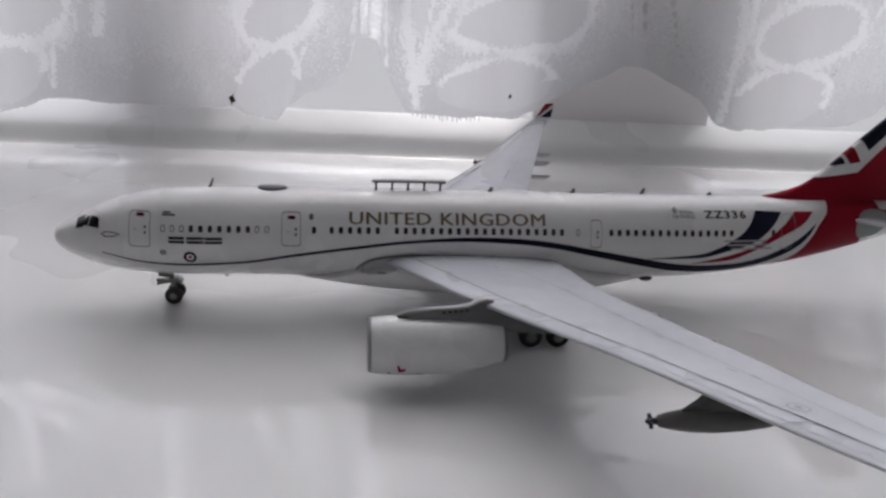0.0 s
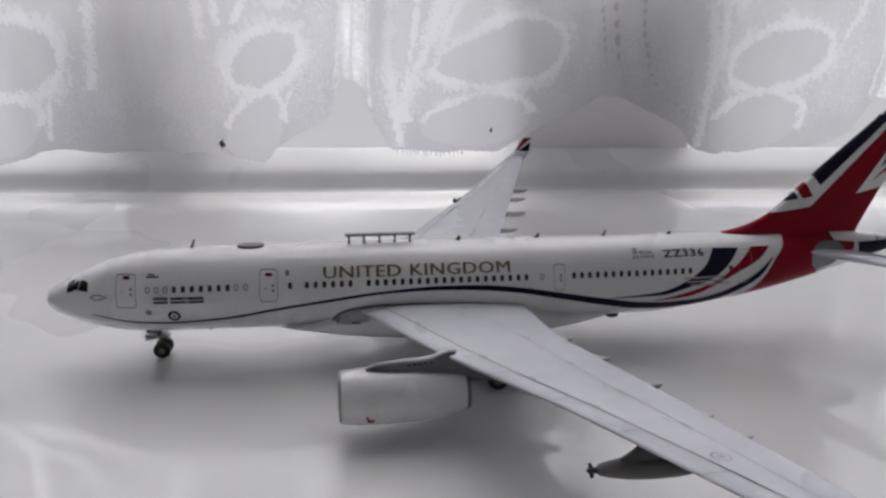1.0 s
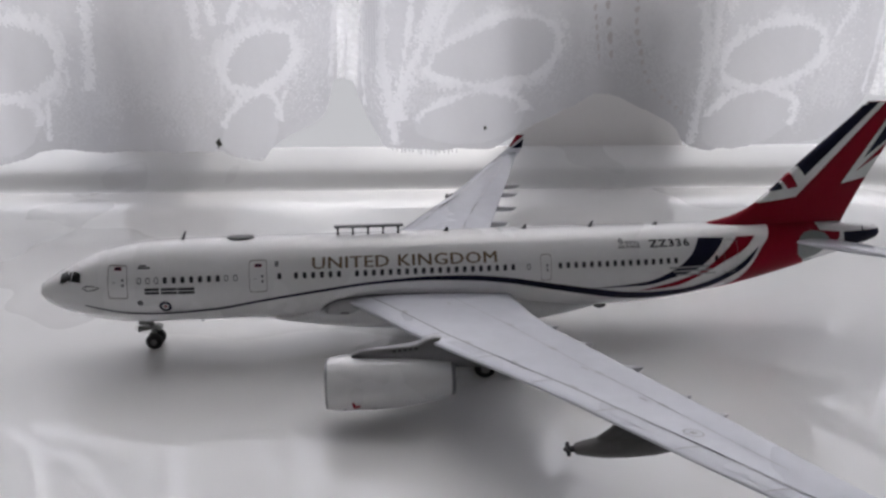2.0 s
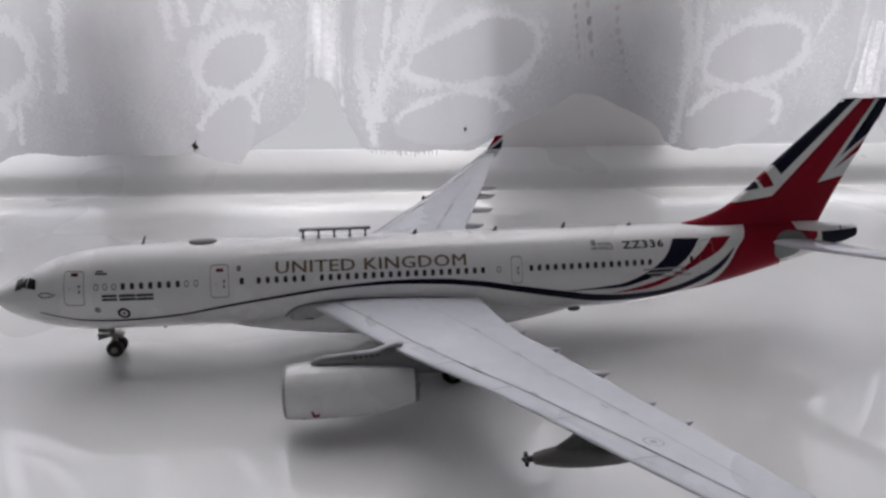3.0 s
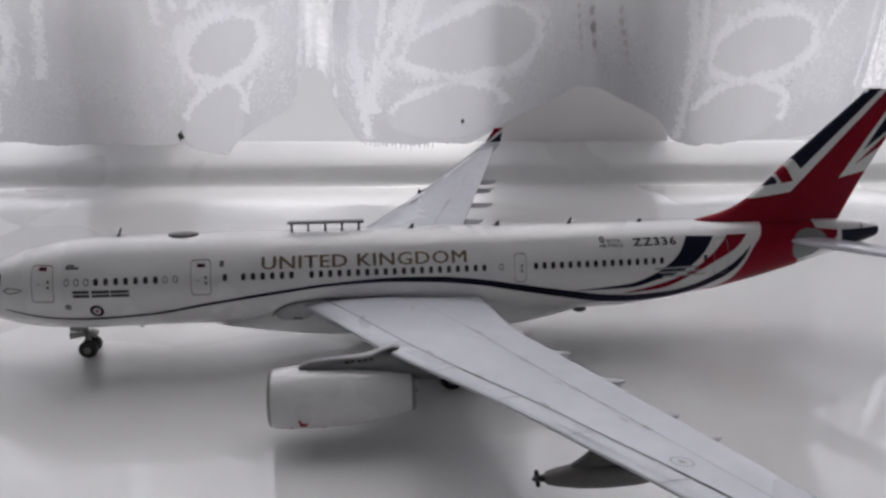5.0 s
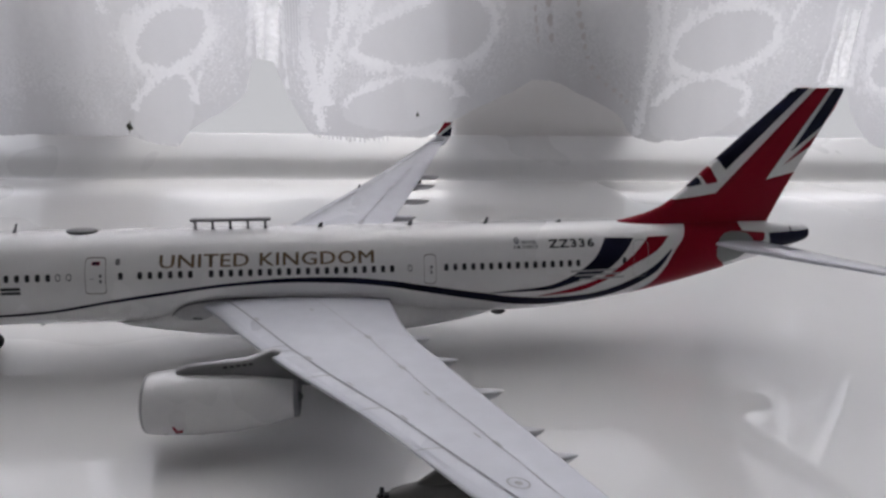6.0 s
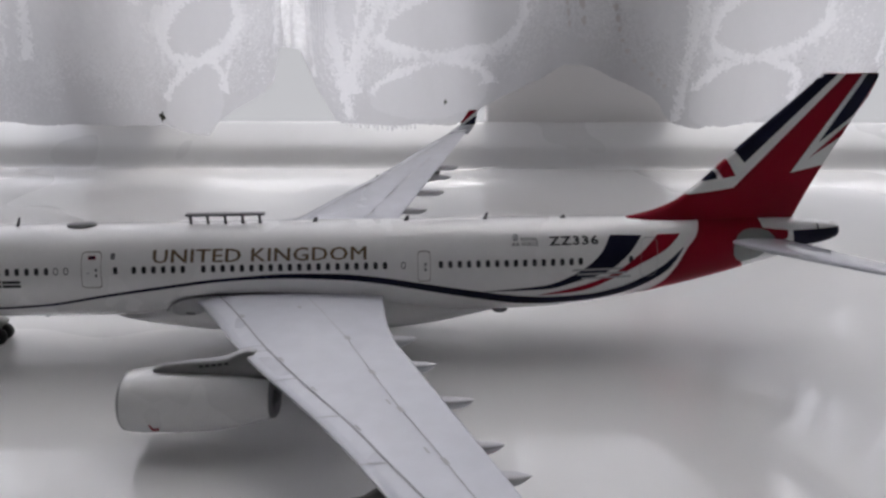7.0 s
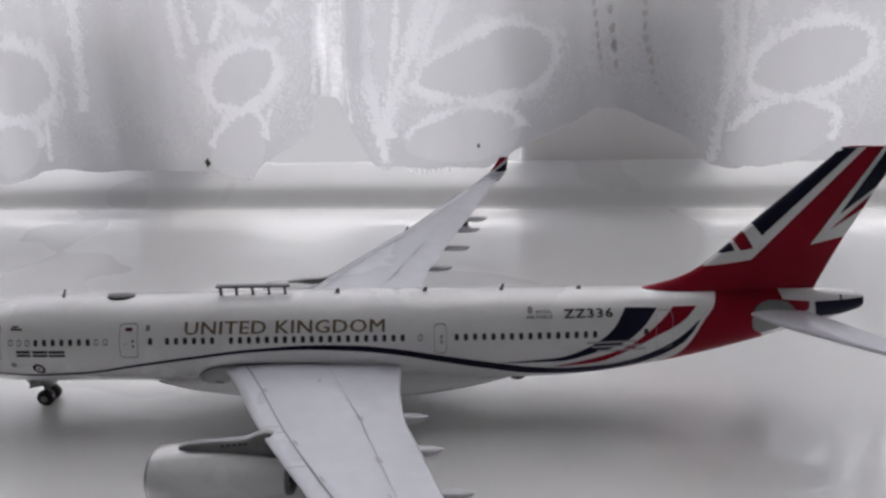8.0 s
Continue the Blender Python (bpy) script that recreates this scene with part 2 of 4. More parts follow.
structure("wall_north_left", win_box(-62, -28, -1.5, 8, -0.73, Z1), WALL, "plain white wall beside the window", "wall")
structure("wall_north_right", win_box(30, 66, -1.5, 8, -0.73, Z1), WALL, "plain white wall beside the window", "wall")
structure("wall_north_above", win_box(-28, 30, -1.5, 8, 45, Z1), WALL, "plain white wall above the window", "wall")

# window: frame with a chamfered lower rail, glass
window = thing("window_1", "white plastic window frame with a chamfered lower rail", "window", win(0, 0, 0), kind="structure")
part("lower_rail", win_sweep([(0.03, -0.3), (-0.17, -0.012), (-0.15, -0.005), (-0.13, 0.002), (-0.105, 0.012), (-0.075, 0.030), (-0.04, 0.060), (-0.005, 0.095), (0.03, 0.132), (0.065, 0.168), (0.10, 0.200), (0.14, 0.228), (0.25, 0.286), (0.40, 0.357), (0.49, 0.400), (0.545, 0.425), (0.555, 0.428), (0.565, 0.424), (0.57, 0.41), (0.575, 0.36), (0.58, 0.20), (0.59, 0.15), (0.61, 0.14), (1.5, 0.14), (1.5, -0.72), (0.03, -0.72)], -28, 30, 1), FRAME, window)
part("upper_rail", win_box(-28, 30, 0.03, 2.0, 43, 45.5, 0.06), FRAME, window)
part("side_rail", win_box(-28.5, -26, 0.035, 2.0, 0.5, 43, 0.06), FRAME, window)
part("side_rail", win_box(28, 30.5, 0.035, 2.0, 0.5, 43, 0.06), FRAME, window)
pane = part("pane", win_box(-26, 28, 1.30, 1.36, 0.135, 43.1), PANE, window, "clear window glass", smooth=False)
pane.visible_shadow = False
# outside
structure("outer_sill", win_sweep([(2.0, -3.0), (2.0, -2.0), (7.9, -2.4), (7.9, -3.0)], -28, 30, 1), FRAME, "white sloping outer windowsill", "windowsill")
haze = bpy.data.materials.new("pale_overcast_distance")
haze.use_nodes = True
hn = haze.node_tree.nodes
hn.remove(hn["Principled BSDF"])
glow = hn.new("ShaderNodeEmission")
glow.inputs["Color"].default_value, glow.inputs["Strength"].default_value = (0.98, 0.98, 1.03, 1), 0.69
haze.node_tree.links.new(glow.outputs[0], hn["Material Output"].inputs["Surface"])
structure("backdrop", win_box(-400, 400, 150, 151, -200, 130), haze, "pale hazy overcast distance outside the window", "backdrop")
structure("ground", win_box(-400, 400, 9, 150, Z0 - 14, Z0 - 10), PAVING, "pale paved ground outside the window", "ground")

# ---------------------------------------------------------------- the model airliner
# x runs from the nose to the tail, y away from the viewer, z up from the sill.
SECTIONS = [  # x, top, bottom, half width
    (0.0, 0.448, 0.446, 0.002), (0.02, 0.492, 0.400, 0.05), (0.06, 0.522, 0.362, 0.085), (0.14, 0.570, 0.318, 0.130),
    (0.26, 0.635, 0.274, 0.183), (0.36, 0.680, 0.249, 0.218), (0.47, 0.715, 0.229, 0.246), (0.60, 0.742, 0.215, 0.266),
    (0.80, 0.759, 0.210, 0.279), (1.0, 0.763, 0.208, 0.282), (3.7, 0.763, 0.195, 0.282), (4.0, 0.763, 0.200, 0.278),
    (4.3, 0.763, 0.226, 0.262), (4.6, 0.763, 0.274, 0.235), (4.9, 0.762, 0.337, 0.200), (5.2, 0.760, 0.412, 0.155),
    (5.5, 0.750, 0.495, 0.110), (5.75, 0.726, 0.565, 0.072), (5.85, 0.712, 0.600, 0.052), (5.882, 0.698, 0.622, 0.038),
]
f_top, f_bot, f_half = (flow([r[0] for r in SECTIONS], [r[k] for r in SECTIONS]) for k in (1, 2, 3))


def hull(x, z, out=0.003, side=-1):
    """The point of the fuselage's skin at x and z, pushed out a little."""
    top, bot, half = f_top(x), f_bot(x), f_half(x)
    c, h = (top + bot) / 2, (top - bot) / 2
    q = min(max((z - c) / h, -0.999), 0.999)
    y = half * math.sqrt(1 - q * q)
    ny, nz = y / half**2, (z - c) / h**2
    n = math.hypot(ny, nz)
    return (x, side * (y + out * ny / n), z + out * nz / n)


def hull_round(x, a, out=0.003):
    """The point of the skin at x and the angle a, which is 0 at the top and grows towards the viewer's side."""
    top, bot, half = f_top(x), f_bot(x), f_half(x)
    c, h = (top + bot) / 2, (top - bot) / 2
    return (x, -(half + out) * math.sin(a), c + (h + out) * math.cos(a))


def flat_shapes(shapes):
    """Polygons in (x, z), as faces in the plane y = 0."""
    bm = bmesh.new()
    for shape in shapes:
        bm.faces.new([bm.verts.new((x, 0, z)) for x, z in shape])
    return bm


def drape(bm, place, dx=0.12, dz=0.022):
    """Cuts a flat mesh in x and z finely enough to follow a curved skin, and lays it on it."""
    bmesh.ops.triangulate(bm, faces=bm.faces)
    for axis, step in ((0, dx), (2, dz)):
        lo, hi = min(v.co[axis] for v in bm.verts), max(v.co[axis] for v in bm.verts)
        normal = [1.0 if k == axis else 0.0 for k in range(3)]
        for i in range(1, int((hi - lo) / step) + 1):
            bmesh.ops.bisect_plane(bm, geom=bm.verts[:] + bm.edges[:] + bm.faces[:], plane_co=[(lo + i * step) * c for c in normal], plane_no=normal)
    for v in bm.verts:
        v.co = place(v.co.x, v.co.z)
    return bm


def ribbon(upper, lower, place, steps=48, across=6):
    """A band on the skin between two smooth edges, each a list of (x, z)."""
    def edge(points):
        along = np.r_[0, np.cumsum([math.dist(a, b) for a, b in zip(points, points[1:])])]
        fx, fz = flow(along, [p[0] for p in points]), flow(along, [p[1] for p in points])
        return lambda t: (fx(t * along[-1]), fz(t * along[-1]))
    e, g = edge(upper), edge(lower)
    rows = []
    for i in range(steps + 1):
        a, b = e(i / steps), g(i / steps)
        rows.append([place(a[0] + (b[0] - a[0]) * k / across, a[1] + (b[1] - a[1]) * k / across) for k in range(across + 1)])
    return loft(rows, closed=False)


def stripe(points, place, steps=60, across=4):
    """A band on the skin along a smooth middle line of (x, z, width)."""
    xs = [p[0] for p in points]
    fz, fw = flow(xs, [p[1] for p in points]), flow(xs, [p[2] for p in points])
    rows = []
    for i in range(steps + 1):
        x = xs[0] + (xs[-1] - xs[0]) * i / steps
        slope = (fz(x + 0.005) - fz(x - 0.005)) / 0.01
        n = math.hypot(1, slope)
        rows.append([place(x - fw(x) * (k / across - 0.5) * -slope / n * -1, fz(x) + fw(x) * (k / across - 0.5) / n) for k in range(across + 1)])
    return loft(rows, closed=False)


def rounded(x0, x1, z0, z1, r, steps=3):
    pts = []
    for cx, cz, a0 in ((x1 - r, z1 - r, 0), (x0 + r, z1 - r, 90), (x0 + r, z0 + r, 180), (x1 - r, z0 + r, 270)):
        pts += [(cx + r * math.cos(radians(a0 + 90 * i / steps)), cz + r * math.sin(radians(a0 + 90 * i / steps))) for i in range(steps + 1)]
    return pts


def outline(loop, width):
    """A thin closed line, as quads in (x, z), along a convex loop."""
    cx, cz = sum(p[0] for p in loop) / len(loop), sum(p[1] for p in loop) / len(loop)
    inner = []
    for x, z in loop:
        d = math.hypot(x - cx, z - cz)
        inner.append((x - (x - cx) / d * width, z - (z - cz) / d * width))
    return [[loop[i], loop[(i + 1) % len(loop)], inner[(i + 1) % len(loop)], inner[i]] for i in range(len(loop))]


def lettering(text, x, z, width, height, place, bold=0.0, spacing=1.0, swell=0.0):
    """The text as a mesh laid on the skin: its left end and base line, its width and height; bold swells the strokes."""
    curve = bpy.data.curves.new("lettering", "FONT")
    curve.body, curve.resolution_u, curve.offset, curve.space_character = text, 2, bold, spacing
    ob = bpy.data.objects.new("lettering", curve)
    scene.collection.objects.link(ob)
    bpy.context.view_layer.update()
    me = bpy.data.meshes.new_from_object(ob.evaluated_get(bpy.context.evaluated_depsgraph_get()))
    bm = bmesh.new()
    bm.from_mesh(me)
    bpy.data.objects.remove(ob)
    bpy.data.curves.remove(curve)
    bpy.data.meshes.remove(me)
    if swell:
        twin = bmesh.ops.duplicate(bm, geom=bm.verts[:] + bm.edges[:] + bm.faces[:])
        bmesh.ops.translate(bm, verts=[v for v in twin["geom"] if isinstance(v, bmesh.types.BMVert)], vec=(swell, 0, 0))
    lo = [min(v.co[k] for v in bm.verts) for k in (0, 1)]
    hi = [max(v.co[k] for v in bm.verts) for k in (0, 1)]
    for v in bm.verts:
        v.co = (x + (v.co.x - lo[0]) / (hi[0] - lo[0]) * width, 0, z + (v.co.y - lo[1]) / (hi[1] - lo[1]) * height)
    return drape(bm, place, 0.3, 0.02)


plane = thing("model_airliner", "white model airliner with a red and navy flag tail", "model airplane", (2.9, 0, 0))

# fuselage
stations = [0, 0.006, 0.02, 0.04, 0.06, 0.1, 0.14, 0.2, 0.26, 0.31, 0.36, 0.42, 0.47, 0.54, 0.6, 0.7, 0.8, 0.9, 1.0] + list(np.arange(1.3, 3.7, 0.3)) + list(np.arange(3.7, 5.86, 0.09)) + [5.875, 5.882]
fuselage = part("fuselage", loft([[hull_round(x, 2 * math.pi * i / 64, 0) for i in range(64)] for x in sorted({round(float(x), 3) for x in stations})]), WHITE, plane)
part("tail_outlet", loft(round_x([(5.878, 0.026), (5.884, 0.026), (5.886, 0.02)], 0, 0.655, 16)), DARKGREY, fuselage)

# wing root fairing under the belly
fx = [1.45, 1.62, 1.80, 2.05, 2.35, 2.85, 3.15, 3.45, 3.70, 3.80]
f_low = flow(fx, [0.215, 0.211, 0.188, 0.157, 0.141, 0.136, 0.142, 0.172, 0.203, 0.212])
f_wide = flow(fx, [0.10, 0.20, 0.268, 0.325, 0.350, 0.345, 0.305, 0.240, 0.15, 0.08])
f_high = flow(fx, [0.23, 0.27, 0.34, 0.432, 0.450, 0.420, 0.370, 0.30, 0.26, 0.23])


def fairing(x, a, out=0.0):
    low, high, wide = f_low(x) - out, f_high(x) + out, f_wide(x) + out
    c, h, q = (low + high) / 2, (high - low) / 2, 0.8
    sa, ca = math.sin(a), math.cos(a)
    return (x, -wide * math.copysign(abs(sa) ** q, sa), c + h * math.copysign(abs(ca) ** q, ca))


part("belly_fairing", loft([[fairing(x, 2 * math.pi * i / 48) for i in range(48)] for x in np.linspace(1.45, 3.80, 40)]), WHITE, plane)



def skin(x, z, out=0.006):
    """The outer skin on the viewer's side, over fuselage and belly fairing."""
    side = -hull(x, z, 0)[1]
    if 1.46 < x < 3.79 and f_low(x) < z < f_high(x):
        c, h = (f_low(x) + f_high(x)) / 2, (f_high(x) - f_low(x)) / 2
        side = max(side, f_wide(x) * (1 - abs((z - c) / h) ** 2.5) ** 0.4)
    return (x, -side - out, z)


part("root_recess", drape(flat_shapes([[(1.83, 0.325), (1.87, 0.365), (1.91, 0.388), (1.98, 0.404), (2.08, 0.412), (2.12, 0.37), (2.03, 0.325), (1.94, 0.310), (1.87, 0.310)]]), skin, 0.04, 0.015), POCKET, fuselage, "grey recess before the wing root")
part("fairing_seam", stripe([(1.825, 0.318, 0.006), (1.87, 0.368, 0.014), (1.94, 0.402, 0.016), (2.05, 0.420, 0.018), (2.17, 0.430, 0.018), (2.43, 0.428, 0.016), (2.69, 0.418, 0.016), (2.86, 0.406, 0.016), (3.01, 0.386, 0.010)], lambda x, z: skin(x, z, 0.012), 50, 4), LINE, fuselage, "dark seam above the wing root")
part("fairing_light", drape(flat_shapes([rounded(1.955, 2.01, 0.318, 0.332, 0.006)]), lambda x, z: (x, fairing(x, 1.57)[1] - 0.004, z), 0.1, 0.02), LINE, fuselage)

# wings
W_LE = flow([0.0, 0.37, 0.58, 0.99, 1.26, 1.47, 1.83, 2.13, 2.51, 2.93], [1.84, 2.070, 2.195, 2.423, 2.595, 2.738, 2.975, 3.145, 3.36, 3.615])
W_TE = flow([0.0, 0.40, 0.60, 0.80, 0.99, 1.24, 1.50, 1.80, 2.10, 2.93], [3.07, 3.095, 3.113, 3.138, 3.181, 3.264, 3.350, 3.45, 3.55, 3.81])


def airfoil(u, thick):
    return 5 * thick * (0.2969 * math.sqrt(u) - 0.126 * u - 0.3516 * u * u + 0.2843 * u**3 - 0.1015 * u**4)


def wing_point(y, u, upper, out=0.0):
    """A point of the near wing at the distance y from the middle and the share u of the chord."""
    le, te = W_LE(y), W_TE(y)
    chord = te - le
    thick = 0.082 - 0.006 * y
    mid = 0.345 + 0.110 * y + u * (0.013 + 0.010 * y) + 0.012 * chord * u * (1 - u)
    half = airfoil(u, thick) * chord + 0.002
    return (le + u * chord, -y, mid + (half + out if upper else -half - out))


def wing_ring(y, n=14):
    us = [0.5 - 0.5 * math.cos(math.pi * i / n) for i in range(n + 1)]
    return [wing_point(y, u, True) for u in us] + [wing_point(y, u, False) for u in us[::-1][1:-1]]


def mirrored(bm, side):
    """The far wing's twin of a near wing's mesh."""
    if side > 0:
        for v in bm.verts:
            v.co.y = -v.co.y
        bmesh.ops.reverse_faces(bm, faces=bm.faces)
    return bm


def on_wing(points, width, out=0.0025):
    """A thin line on the wing's top through points of (y, u)."""
    rows = []
    for (y0, u0), (y1, u1) in zip(points, points[1:]):
        steps = max(1, int(8 * max(abs(y1 - y0), 2 * abs(u1 - u0))))
        for k in range(steps + 1):
            rows.append((y0 + (y1 - y0) * k / steps, u0 + (u1 - u0) * k / steps))
    strip = []
    for y, u in rows:
        p = Vector(wing_point(y, u, True, out))
        strip.append(p)
    bm = bmesh.new()
    last = None
    for i, p in enumerate(strip):
        way = strip[min(i + 1, len(strip) - 1)] - strip[max(i - 1, 0)]
        if way.length < 1e-6:
            continue
        side = way.normalized().cross(Vector((0, -0.1, 1))).normalized() * width / 2
        now = [bm.verts.new(p - side), bm.verts.new(p + side)]
        if last:
            bm.faces.new((last[0], last[1], now[1], now[0]))
        last = now
    return bm


def wing_patch(y0, y1, u0, u1, out=0.003, n=4):
    rows = [[wing_point(y0 + (y1 - y0) * i / n, u0 + (u1 - u0) * k / n, True, out) for k in range(n + 1)] for i in range(n + 1)]
    return loft(rows, closed=False)


def boat(x0, x1, y, z0, z1, wide, deep, steps=18, sides=8):
    """A flap track fairing: flat on top, a rounded keel below, drawn out to a thin upturned tip at (x1, z1)."""
    rings = []
    for i in range(steps + 1):
        t = i / steps
        w = wide * max(0.12, min(1.0, 4 * t) * (1 - t**9))
        d = deep * max(0.05, min(1.0, 3.5 * t) * (1 - t**12))
        x, z = x0 + (x1 - x0) * t, z0 + (z1 - z0) * t
        rings.append([(x, y - w, z), (x, y - 0.5 * w, z + 0.12 * w), (x, y + 0.5 * w, z + 0.12 * w), (x, y + w, z)]
                     + [(x, y + w * math.cos(math.pi * k / sides), z - d * math.sin(math.pi * k / sides)) for k in range(1, sides)])
    return loft(rings)


def spindle(x0, x1, y, z0, z1, wide, high, sides=16, steps=16, belly=0.5, curl=1.0):
    """A long drop-shaped body from (x0, z0) to a point at (x1, z1)."""
    rings = []
    for i in range(steps + 1):
        t = i / steps
        r = max(0.02, math.sin(math.pi * min(1, t ** belly if belly < 1 else t)) ** 0.7)
        x, z = x0 + (x1 - x0) * t, z0 + (z1 - z0) * t**curl
        rings.append([(x, y + wide * r * math.cos(2 * math.pi * k / sides), z + high * r * math.sin(2 * math.pi * k / sides)) for k in range(sides)])
    return loft(rings)


FAIRINGS = [(0.796, 3.272, 0.383), (1.159, 3.367, 0.443), (1.511, 3.512, 0.479), (1.862, 3.597, 0.516), (2.070, 3.664, 0.545)]
for side in (-1, 1):
    root_to_tip = [0.0, 0.2, 0.3, 0.4, 0.5, 0.6, 0.7, 0.85, 1.0, 1.2, 1.45, 1.7, 1.95, 2.2, 2.45, 2.7, 2.85, 2.93]
    wing = part("wing", mirrored(loft([wing_ring(y) for y in root_to_tip]), side), GREY, plane, "pale grey wing with dark panel lines")
    # bright leading edge
    rows = []
    for y in np.linspace(0.37, 2.92, 30):
        rows.append([wing_point(y, u, True, 0.0015) for u in (0.022, 0.012, 0.005, 0.0)] + [wing_point(y, u, False, 0.0015) for u in (0.006, 0.02)])
    part("leading_edge", mirrored(loft(rows, closed=False), side), SILVER, wing)
    rows = [[wing_point(y, u * k, True, 0.002) for k in (0.35, 0.6, 0.85, 1.0)] for y in np.linspace(0.40, 2.84, 40) for u in [float(np.interp(y, [0.36, 0.9, 1.5, 2.0, 2.4, 2.85], [0.125, 0.15, 0.155, 0.20, 0.27, 0.33]))]]
    part("slat", mirrored(loft(rows, cap=False, closed=False), side), SLATTED, wing)
    part("slat_line", mirrored(on_wing([(0.30, 0.12), (0.36, 0.125), (0.9, 0.15), (1.5, 0.155), (2.0, 0.20), (2.4, 0.27), (2.85, 0.33)], 0.009, 0.004), side), HINGE if side < 0 else SLAT, wing)
    part("hinge_line", mirrored(on_wing([(0.34, 0.58), (0.45, 0.605), (0.951, 0.704), (1.343, 0.672), (1.684, 0.635), (2.05, 0.632), (2.6, 0.62)], 0.0045), side), SLAT, wing)
    for y, u in ((0.951, 0.704), (1.343, 0.672), (1.684, 0.635), (2.05, 0.632)):
        part("hinge_mark", mirrored(wing_patch(y - 0.022, y + 0.022, u - 0.02, u + 0.02), side), SLAT, wing)
    for y in (1.00, 1.06, 1.36, 1.69, 2.02, 2.37, 2.68):
        part("slat_joint", mirrored(on_wing([(y, 0.005), (y + 0.02, float(np.interp(y, [0.9, 1.5, 2.0, 2.4, 2.85], [0.15, 0.155, 0.20, 0.27, 0.33])))], 0.006, 0.005), side), SLAT, wing)
    for y, u in ((0.62, 0.145), (1.18, 0.165), (1.48, 0.175), (1.80, 0.20)):
        part("track_mark", mirrored(wing_patch(y - 0.022, y + 0.022, u, u + 0.022), side), SLAT, wing)
    for y, u in ((0.52, 0.50), (1.62, 0.585), (1.98, 0.55)):
        part("access_mark", mirrored(wing_patch(y - 0.02, y + 0.02, u, u + 0.02), side), SLAT, wing)
    # ring emblem towards the tip
    ring = bmesh.new()
    for r0, r1 in ((0.034, 0.028), (0.012, 0.0)):
        for i in range(24):
            a, b = 2 * math.pi * i / 24, 2 * math.pi * (i + 1) / 24
            quad = [(2.292 + r * math.cos(t), 0.42 + 2.6 * r * math.sin(t)) for r, t in ((r0, a), (r0, b), (r1, b), (r1, a))]
            ring.faces.new([ring.verts.new(wing_point(y, u, True, 0.003)) for y, u in (quad if r1 else quad[:3])])
    part("ring_emblem", mirrored(ring, side), SLAT, wing)
    # winglet, swept up and back: a grey bend, then the printed blade
    def blade_rings(rows):
        us = [0, 0.05, 0.2, 0.5, 0.8, 1]
        return [[(x0 + (x1 - x0) * u, -y - th * math.sin(math.pi * u**0.7), z) for u in us] + [(x0 + (x1 - x0) * u, -y + th * math.sin(math.pi * u**0.7), z) for u in us[::-1][1:-1]] for y, z, x0, x1, th in rows]

    part("tip_bend", mirrored(loft(blade_rings(((2.915, 0.668, 3.605, 3.808, 0.016), (2.955, 0.690, 3.645, 3.838, 0.014), (2.985, 0.718, 3.690, 3.866, 0.011), (2.998, 0.745, 3.728, 3.886, 0.009)))), side), GREY, wing)
    winglet = part("winglet", mirrored(loft(blade_rings(((2.998, 0.744, 3.727, 3.887, 0.0095), (3.008, 0.79, 3.762, 3.896, 0.008), (3.020, 0.84, 3.797, 3.905, 0.006), (3.030, 0.883, 3.825, 3.915, 0.004)))), side), NAVY, wing, "navy winglet with red and white stripes")

    def on_winglet(x, z, out=0.011):
        return (x, -float(np.interp(z, [0.744, 0.79, 0.84, 0.883], [2.998, 3.008, 3.020, 3.030])) + out, z)

    part("white_stripe", mirrored(drape(flat_shapes([[(3.733, 0.748), (3.772, 0.746), (3.908, 0.846), (3.914, 0.880), (3.885, 0.883)]]), on_winglet, 0.05, 0.03), side), WHITE, winglet)
    part("red_stripe", mirrored(drape(flat_shapes([[(3.742, 0.762), (3.824, 0.882), (3.906, 0.882), (3.758, 0.762)]]), lambda x, z: on_winglet(x, z, 0.014), 0.05, 0.03), side), RED, winglet)
    # flap track fairings
    for y, x, z in FAIRINGS:
        part("flap_fairing", mirrored(boat(x - 0.40, x + 0.004, -y, z + 0.030, z + 0.010, 0.026, 0.050 if side < 0 else 0.046), side), FAIRGREY, wing, "grey pointed flap track fairing")

    # engine
    ey, ez = 1.06 * side, 0.236
    def tapered(bm):
        """Draws the rear of the nacelle's underside up."""
        for v in bm.verts:
            if v.co.z < ez:
                t = min(max((v.co.x - 2.25) / 0.34, 0.0), 1.0)
                v.co.z = ez + (v.co.z - ez) * (1 - 0.22 * t * t)
        return bm

    def ring(pairs):
        """Rings round the engine's axis: distance behind the intake, radius."""
        return [(1.888 + 0.915 * x, 0.92 * r) for x, r in pairs]

    engine = part("engine_nacelle", tapered(loft(round_x(ring([(0.018, 0.128), (0.003, 0.137), (0.0, 0.145), (0.006, 0.152), (0.033, 0.159), (0.103, 0.166), (0.253, 0.170), (0.453, 0.166), (0.623, 0.150), (0.753, 0.128), (0.768, 0.122), (0.70, 0.118), (0.5, 0.11)]), ey, ez, 48), cap=False)), WHITE, plane, "white rounded jet engine nacelle")
    part("intake_lip", loft(round_x(ring([(0.063, 0.132), (0.003, 0.1375), (-0.0015, 0.145), (0.003, 0.1515), (0.015, 0.1565)]), ey, ez, 48), cap=False), LIP, engine, "dull metal intake ring")
    part("intake_duct", loft(round_x(ring([(0.015, 0.131), (0.103, 0.128), (0.183, 0.125), (0.188, 0.0)]), ey, ez, 40), cap=False), DARKGREY, engine)
    part("spinner", loft(round_x(ring([(0.083, 0.004), (0.103, 0.02), (0.153, 0.042), (0.188, 0.05)]), ey, ez, 24)), MIDGREY, engine)
